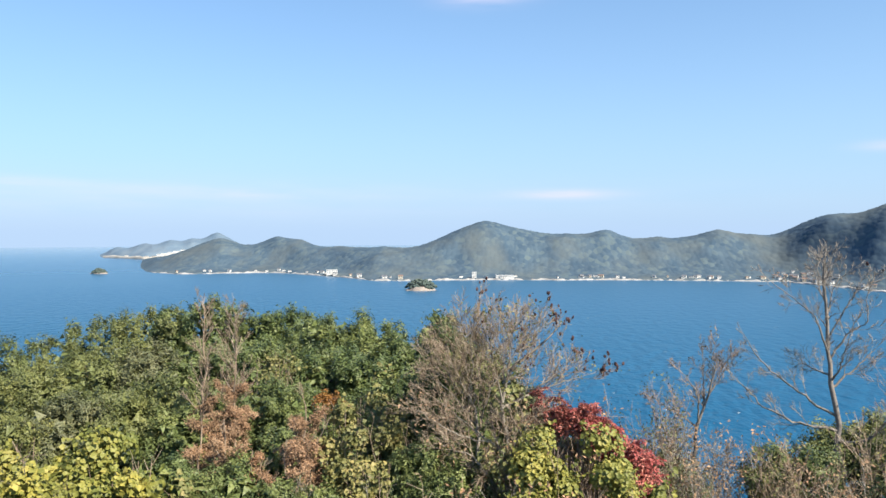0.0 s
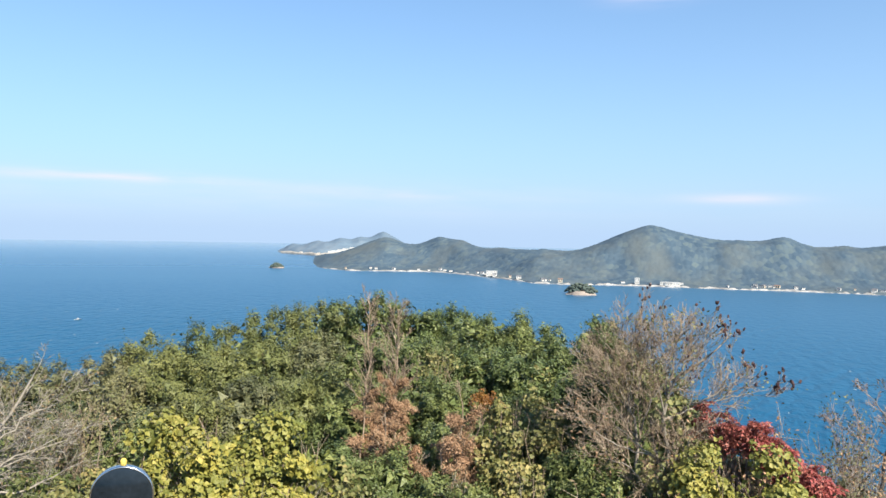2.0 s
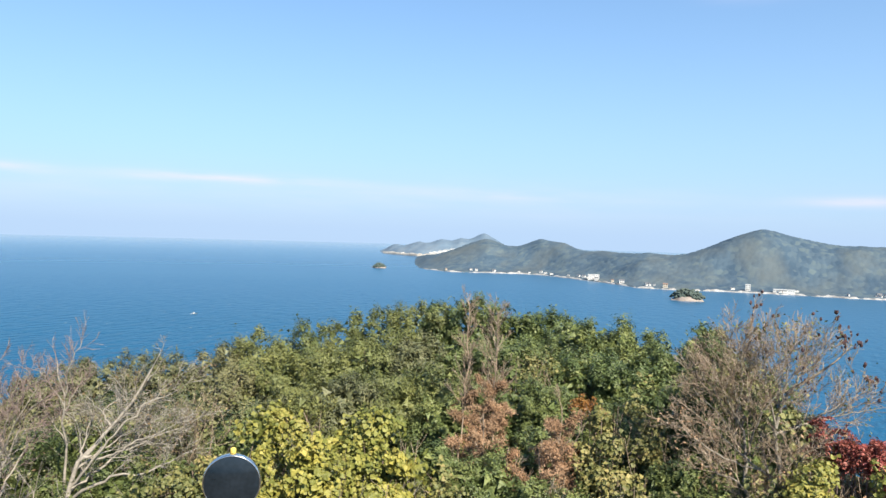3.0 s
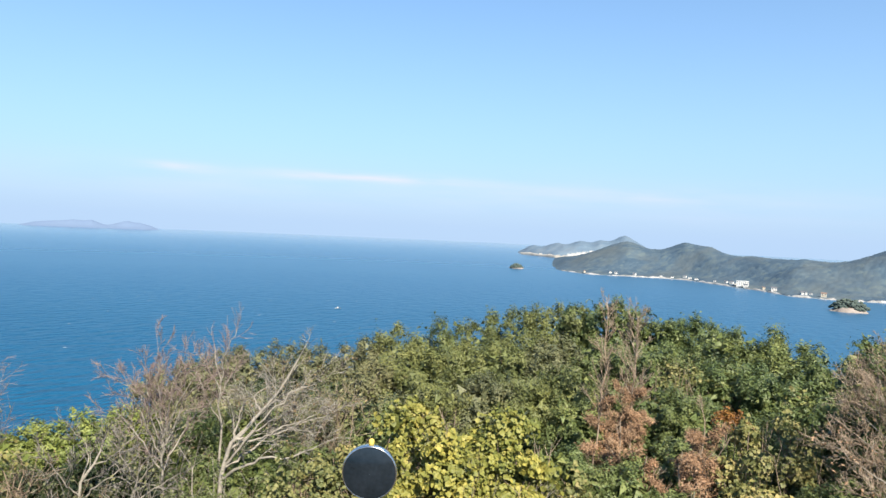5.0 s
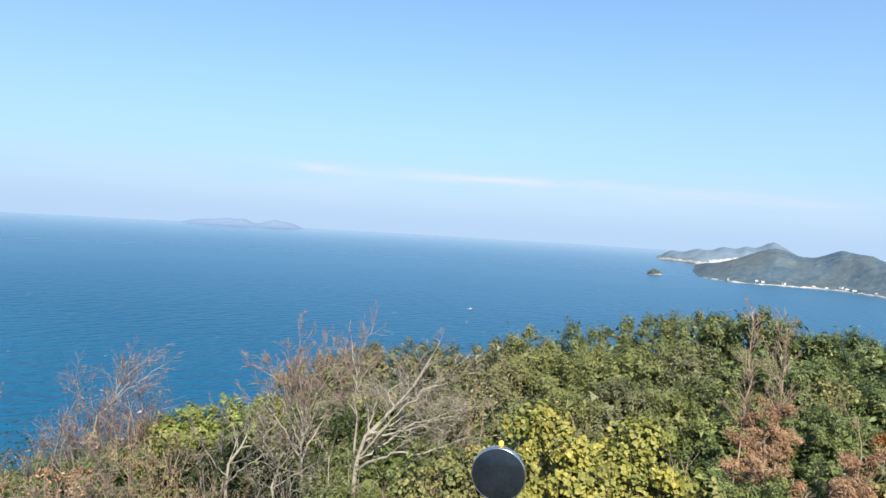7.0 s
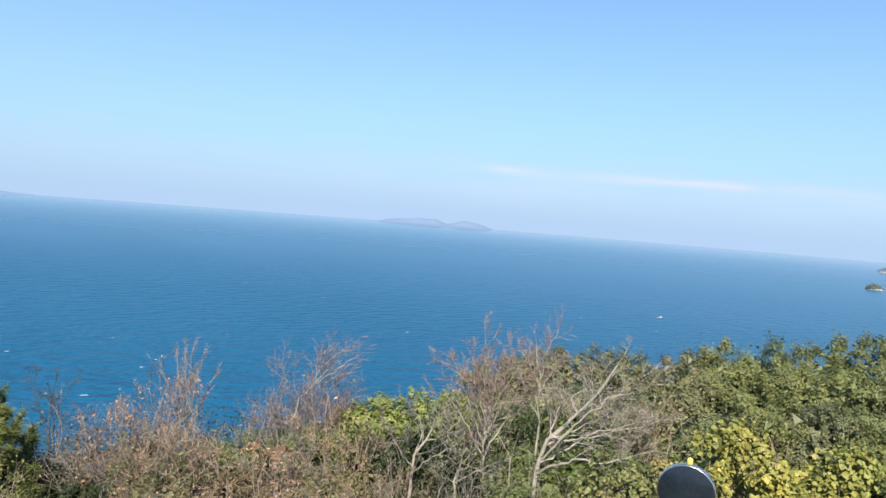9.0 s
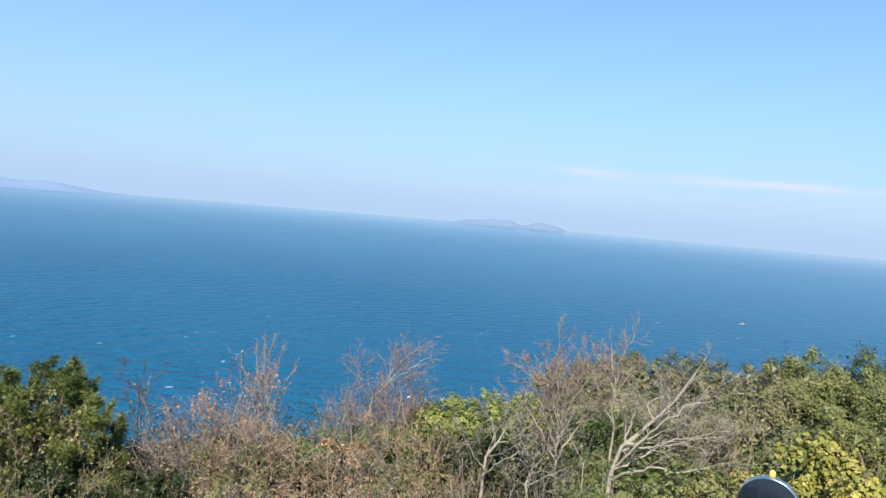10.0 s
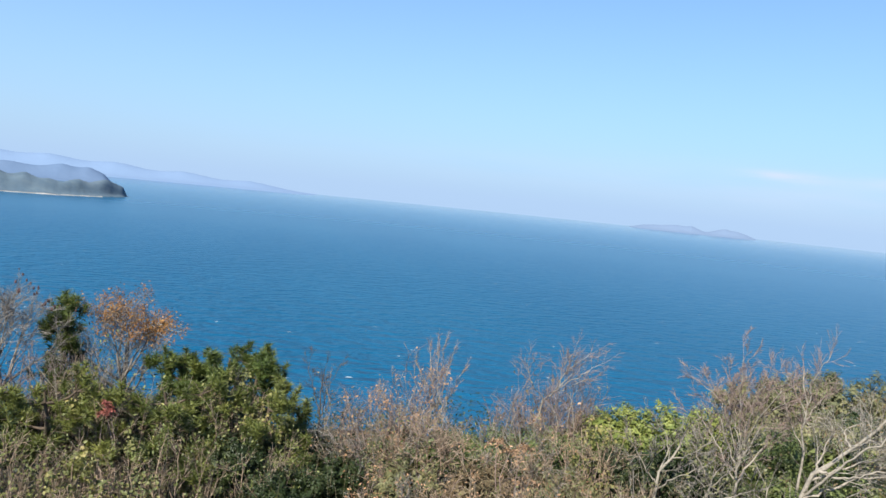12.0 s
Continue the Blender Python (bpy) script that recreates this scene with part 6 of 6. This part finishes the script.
sumac(72.6, 11.2, -18.0, 0.72, 0.25, 3, M_RUST, "low shrub with orange brown leaves", "orange_shrub", 0.2, 0.5)
boughed_tree(78.4, 14.2, ((78.4, -17.0), (78.3, -15.6)), ((0.80, (79.0, -13.6, 0.1), (79.4, -11.8, 0.1)), (0.90, (78.6, -13.4, -0.1), (78.8, -11.2, -0.1)), (0.95, (78.2, -13.4, 0.2), (78.2, -11.2, 0.2)), (0.85, (77.8, -13.6, -0.2), (77.5, -11.8, -0.3)), (0.75, (79.6, -14.4, -0.2), (80.3, -12.8, -0.3)), (0.75, (77.2, -14.4, 0.2), (76.5, -13.0, 0.3))), M_PALE, "bare sapling with thin pale stems", 0.030, M_DRY, 12, 0.24, 4, 0.3, depth=1, open_=28.0)
spray_tree(80.9, 14.4, 1.1, ((-35, 1.3), (20, 1.7)), 4, M_TAN, "bare sapling with brown twigs", 0.04, 0, M_RUST, 50, up=0.2, kids=4, leaf=0.04)
boughed_tree(71.0, 14.2, ((70.6, -15.4), (69.6, -13.8), (68.4, -12.4)), ((0.78, (69.0, -13.6, 0.1), (66.8, -12.4, 0.2)), (0.83, (68.8, -12.2, -0.1), (67.0, -10.6, -0.1)), (0.88, (69.2, -12.0, 0.2), (68.4, -10.6, 0.3)), (0.72, (71.4, -13.4, -0.2), (71.8, -11.8, -0.3)), (0.80, (68.6, -13.0, -0.3), (66.2, -11.3, -0.4))), M_PALE, "bare sapling with pale leaning stems", 0.034, M_MAUVE, 13, 0.40, 4, 0.10, depth=1)
brush(79.6, 14.0, -12.9, 1.2, M_PALE, 20, 0.0, 9, reddish=1, dead=120, leafmat=M_RUST)
brush(83.4, 14.0, -14.6, 1.2, M_MAUVE, 18, 0.0, 9, dead=80, leafmat=M_RUST)
brush(86.4, 14.0, -15.2, 0.9, M_TAN, 8, 0.0, 7, dead=40)
boughed_tree(87.4, 14.2, ((87.3, -16.5), (87.2, -14.0)), ((0.5, (86.8, -15.4, 0.1), (86.3, -14.2, 0.1)), (0.6, (88.0, -15.2, 0.0), (88.4, -13.8, 0.0))), M_BARK, "small bare dark shrub", 0.025, None, 5, 0.35, 3)

for a, d, e, w in ((65.0, 13.4, -16.4, 1.5), (69.0, 13.6, -16.6, 1.5), (73.0, 13.8, -16.8, 1.6), (77.0, 14.0, -17.0, 1.6), (81.0, 14.0, -17.2, 1.5), (68.2, 11.8, -19.4, 1.3), (74.4, 11.8, -19.6, 1.3), (80.0, 11.9, -20.0, 1.3)):
    evergreen(a, d, e, w, (M_GREY, M_DEEP, M_DEAD, M_OLIVE)[int(a) % 4], 0.07, 0.6, "low scrub with withered brown and green leaves", 0.1, name="scrub_bush")

# pines and vine-hung trees
COAST = "coastal pine with upright dark needle clumps"
pine(95.0, 14.6, -12.6, 2.0, 22, COAST, lean=0.2)
pine(97.0, 14.8, -12.5, 1.2, 13, COAST, lean=-0.1)
pine(92.6, 14.2, -13.0, 1.0, 12, COAST, lean=0.1)
pine(105.3, 15.6, -8.8, 0.5, 13, "slim pine with dark needle clumps", low=0.5)
pine(106.4, 13.2, -15.0, 1.8, 14, "low pine with yellow green needles", low=0.3, tuft=0.22, mat=M_PINEY)
pine(98.6, 13.0, -15.2, 1.8, 14, "low pine with yellow green needles", low=0.3, tuft=0.22, mat=M_PINEY)
pine(91.2, 12.8, -15.4, 1.5, 12, "low pine with yellow green needles", low=0.3, tuft=0.22, mat=M_PINEY)
spray_tree(101.6, 15.8, 1.75, ((-60, 1.3), (-20, 1.8), (15, 1.8), (55, 1.4)), 12, M_GREYB, "bare tree with a haze of orange brown leaves on top", 0.06, 0, M_ORANGE, 1000, up=0.2, leaf=0.042, crown_only=True)
spray_tree(109.0, 15.4, 1.7, ((-40, 1.6), (0, 2.2), (40, 1.6)), 8, M_GREYB, SEEDY, 0.055, 22, up=0.2)
brush(107.4, 14.4, -12.4, 1.2, M_PALE, 20, 0.0, 9, reddish=1, dead=60)
for a, d, e, w, h, n in ((103.4, 13.8, -13.4, 0.9, 1.4, 320), (95.2, 13.8, -13.6, 0.4, 1.0, 150), (91.4, 13.2, -15.0, 0.5, 0.8, 260), (100.6, 11.4, -18.8, 1.0, 0.9, 300), (104.0, 11.2, -19.4, 0.8, 0.8, 160), (93.0, 13.6, -13.6, 0.4, 1.2, 150), (104.6, 15.0, -11.4, 0.3, 1.2, 110)):
    vine_mound(a, d, e, w, h, M_VINE, 0.07, n, "climbing vine with pale green and yellow leaves", drape=0.5)
for a, d, e, w in ((103.0, 13.4, -14.6, 1.2), (100.4, 13.2, -15.2, 1.2), (95.2, 12.8, -16.6, 1.6), (91.6, 12.0, -18.2, 1.4), (106.0, 11.6, -18.2, 1.6), (109.4, 12.0, -17.2, 1.6), (97.8, 11.4, -18.8, 1.6)):
    brush(a, d, e, w, M_TAN, 12, 0.0, 8, leafmat=M_OLIVE, dead=160)
for a, d, e, w in ((103.6, 14.6, -11.6, 0.7), (101.8, 14.2, -13.2, 0.8), (99.2, 14.4, -13.8, 0.9), (93.6, 14.0, -13.8, 0.6)):
    brush(a, d, e, w, M_GREYB, 11, 0.0, 9, "dry vine stems hanging in a tangle of pale twigs", 60, M_VINE, 0.05)
sumac(102.3, 12.6, -16.6, 0.12, 0.25, 3, M_CORAL, "spray of red leaves on a thin stem", "red_sapling", 0.6, 0.36)
# low shrubs whose leaf colour has the shade painted in
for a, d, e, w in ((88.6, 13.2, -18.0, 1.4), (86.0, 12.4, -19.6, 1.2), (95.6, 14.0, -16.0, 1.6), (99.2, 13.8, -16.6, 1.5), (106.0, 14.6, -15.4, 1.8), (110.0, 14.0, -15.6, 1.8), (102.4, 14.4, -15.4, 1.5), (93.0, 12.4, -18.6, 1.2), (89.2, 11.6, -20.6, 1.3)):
    evergreen(a, d, e, w, M_SHADELEAF, 0.07, 0.8, "low evergreen shrub with dark green leaves", name="evergreen_shrub")

# undergrowth that covers the ground between the shrubs
def undergrowth(name, n, lo, hi, mat, size, wide, label, seed, tall=1.0):
    rng = np.random.default_rng(seed)
    a, d = np.radians(rng.uniform(-32, 116, n) if tall < 2 else rng.uniform(-6, 50, n)), np.sqrt(rng.uniform(lo ** 2, hi ** 2, n))
    X, Y = -np.sin(a) * d, np.cos(a) * d
    lump = fbm(X * 0.7, Y * 0.7, seed, 3) + 0.55
    Z = ground_z(X, Y) + np.clip(lump, 0.05 if tall < 2 else 0.45, 2 if tall < 2 else 1.0) * tall * rng.uniform(0.1, 1.0, n) ** 0.7
    N = rng.normal(size=(n, 3)) * 0.6 + np.array([0, 0, 0.8])
    V, F = leaf_mesh(rng, np.stack([X, Y, Z], -1), N, size, wide, 0.2, small=True)
    tagged(piece(name, mesh_np(name, V, F), mat), label, "undergrowth", kind="stuff")


# shade between the plants is put into the leaf colour of these two
undergrowth("undergrowth", 80000, 8.5, 24, M_SHADELEAF, 0.10, 0.5, "undergrowth between the shrubs, shade painted into its leaves", 5, 1.3)
undergrowth("shaded_scrub", 80000, 13.5, 20.5, M_SHADELEAF, 0.15, 0.6, "filler scrub between the trees, shade painted into its leaves", 15, 2.6)
undergrowth("dead_leaves", 13000, 8.5, 20, M_DEAD, 0.09, 0.5, "dead brown leaves and dry stalks on the slope", 6, 1.0)
rng = np.random.default_rng(9)
n = 1000
a, d = np.radians(rng.uniform(-32, 116, n)), rng.uniform(8.5, 13, n)
X, Y = -np.sin(a) * d, np.cos(a) * d
P = np.stack([X, Y, ground_z(X, Y)], -1)
T = P + np.stack([rng.normal(0, 0.22, n), rng.normal(0, 0.22, n), rng.uniform(0.6, 1.7, n)], -1)
M = (P + T) / 2 + rng.normal(0, 0.05, (n, 3))
seg = np.concatenate([np.concatenate([P, M, np.full((n, 1), 0.006), np.full((n, 1), 0.005)], 1), np.concatenate([M, T, np.full((n, 1), 0.005), np.full((n, 1), 0.002)], 1)])
V, F = tubes(seg, 3)
tagged(piece("dry_grass", mesh_np("dry_grass", V, F), M_GRASS), "pale dry grass stems on the slope", "grass", kind="stuff")


# ---- road mirror ----
def road_mirror(a, d, e):
    p = at(a, d)
    z0 = float(ground_z(p.x, p.y))
    zc = EYE[2] + d * math.tan(radians(e)) - z0
    ob = tagged(new("road_mirror"), "round convex road mirror with a dark face on a yellow post", "road mirror")
    ob.matrix_world = Matrix.Translation((p.x, p.y, z0)) @ Matrix.Rotation(radians(a - 6), 4, "Z")
    R = 0.298

    def disc(profile, sides=48):
        V = [(r * math.cos(q), y, r * math.sin(q)) for r, y in profile for q in np.arange(sides) * 2 * np.pi / sides]
        F = []
        for i in range(len(profile) - 1):
            for j in range(sides):
                F.append((i * sides + j, i * sides + (j + 1) % sides, (i + 1) * sides + (j + 1) % sides, (i + 1) * sides + j))
        return mesh_np("disc", V, F, True)
    tilt = Matrix.Translation((0, -0.10, zc)) @ Matrix.Rotation(radians(3), 4, "X")
    face = piece("mirror_face", disc([(R * k, -0.05 * (1 - k * k)) for k in (0.001, 0.25, 0.5, 0.7, 0.85, 0.95, 0.985)]), M_FACE, ob, "convex mirror face, dark reflection painted on")
    rim = piece("rim", disc([(R * 0.984, -0.004), (R * 1.012, -0.007), (R * 1.03, 0.004), (R * 1.035, 0.06), (R * 0.98, 0.065)]), M_CHROME, ob, "bright steel rim")
    shell = piece("back_shell", disc([(R * 1.0, 0.03), (R * 0.8, 0.045), (R * 0.001, 0.05)]), M_STEEL, ob)
    for o in (face, rim, shell):
        o.matrix_local = tilt
    seg = [(0, 0, 0, 0, 0, zc * 0.5, 0.032, 0.032), (0, 0, zc * 0.5, 0, 0, zc + R + 0.03, 0.032, 0.032)]
    stems("post", seg, M_YELLOW, ob, 14, "yellow painted steel post")
    bm = bmesh.new()
    bmesh.ops.create_uvsphere(bm, u_segments=14, v_segments=6, radius=0.033)
    bmesh.ops.translate(bm, verts=bm.verts, vec=(0, 0, zc + R + 0.03))
    part("cap", bm, M_YELLOW, ob)
    bm = bmesh.new()
    box(bm, -0.03, 0.03, -0.06, 0.03, zc + 0.12, zc + 0.17)
    box(bm, -0.03, 0.03, -0.06, 0.03, zc - 0.17, zc - 0.12)
    part("bracket", bm, M_STEEL, ob)
    return ob


road_mirror(40.95, 8.4, -18.15)
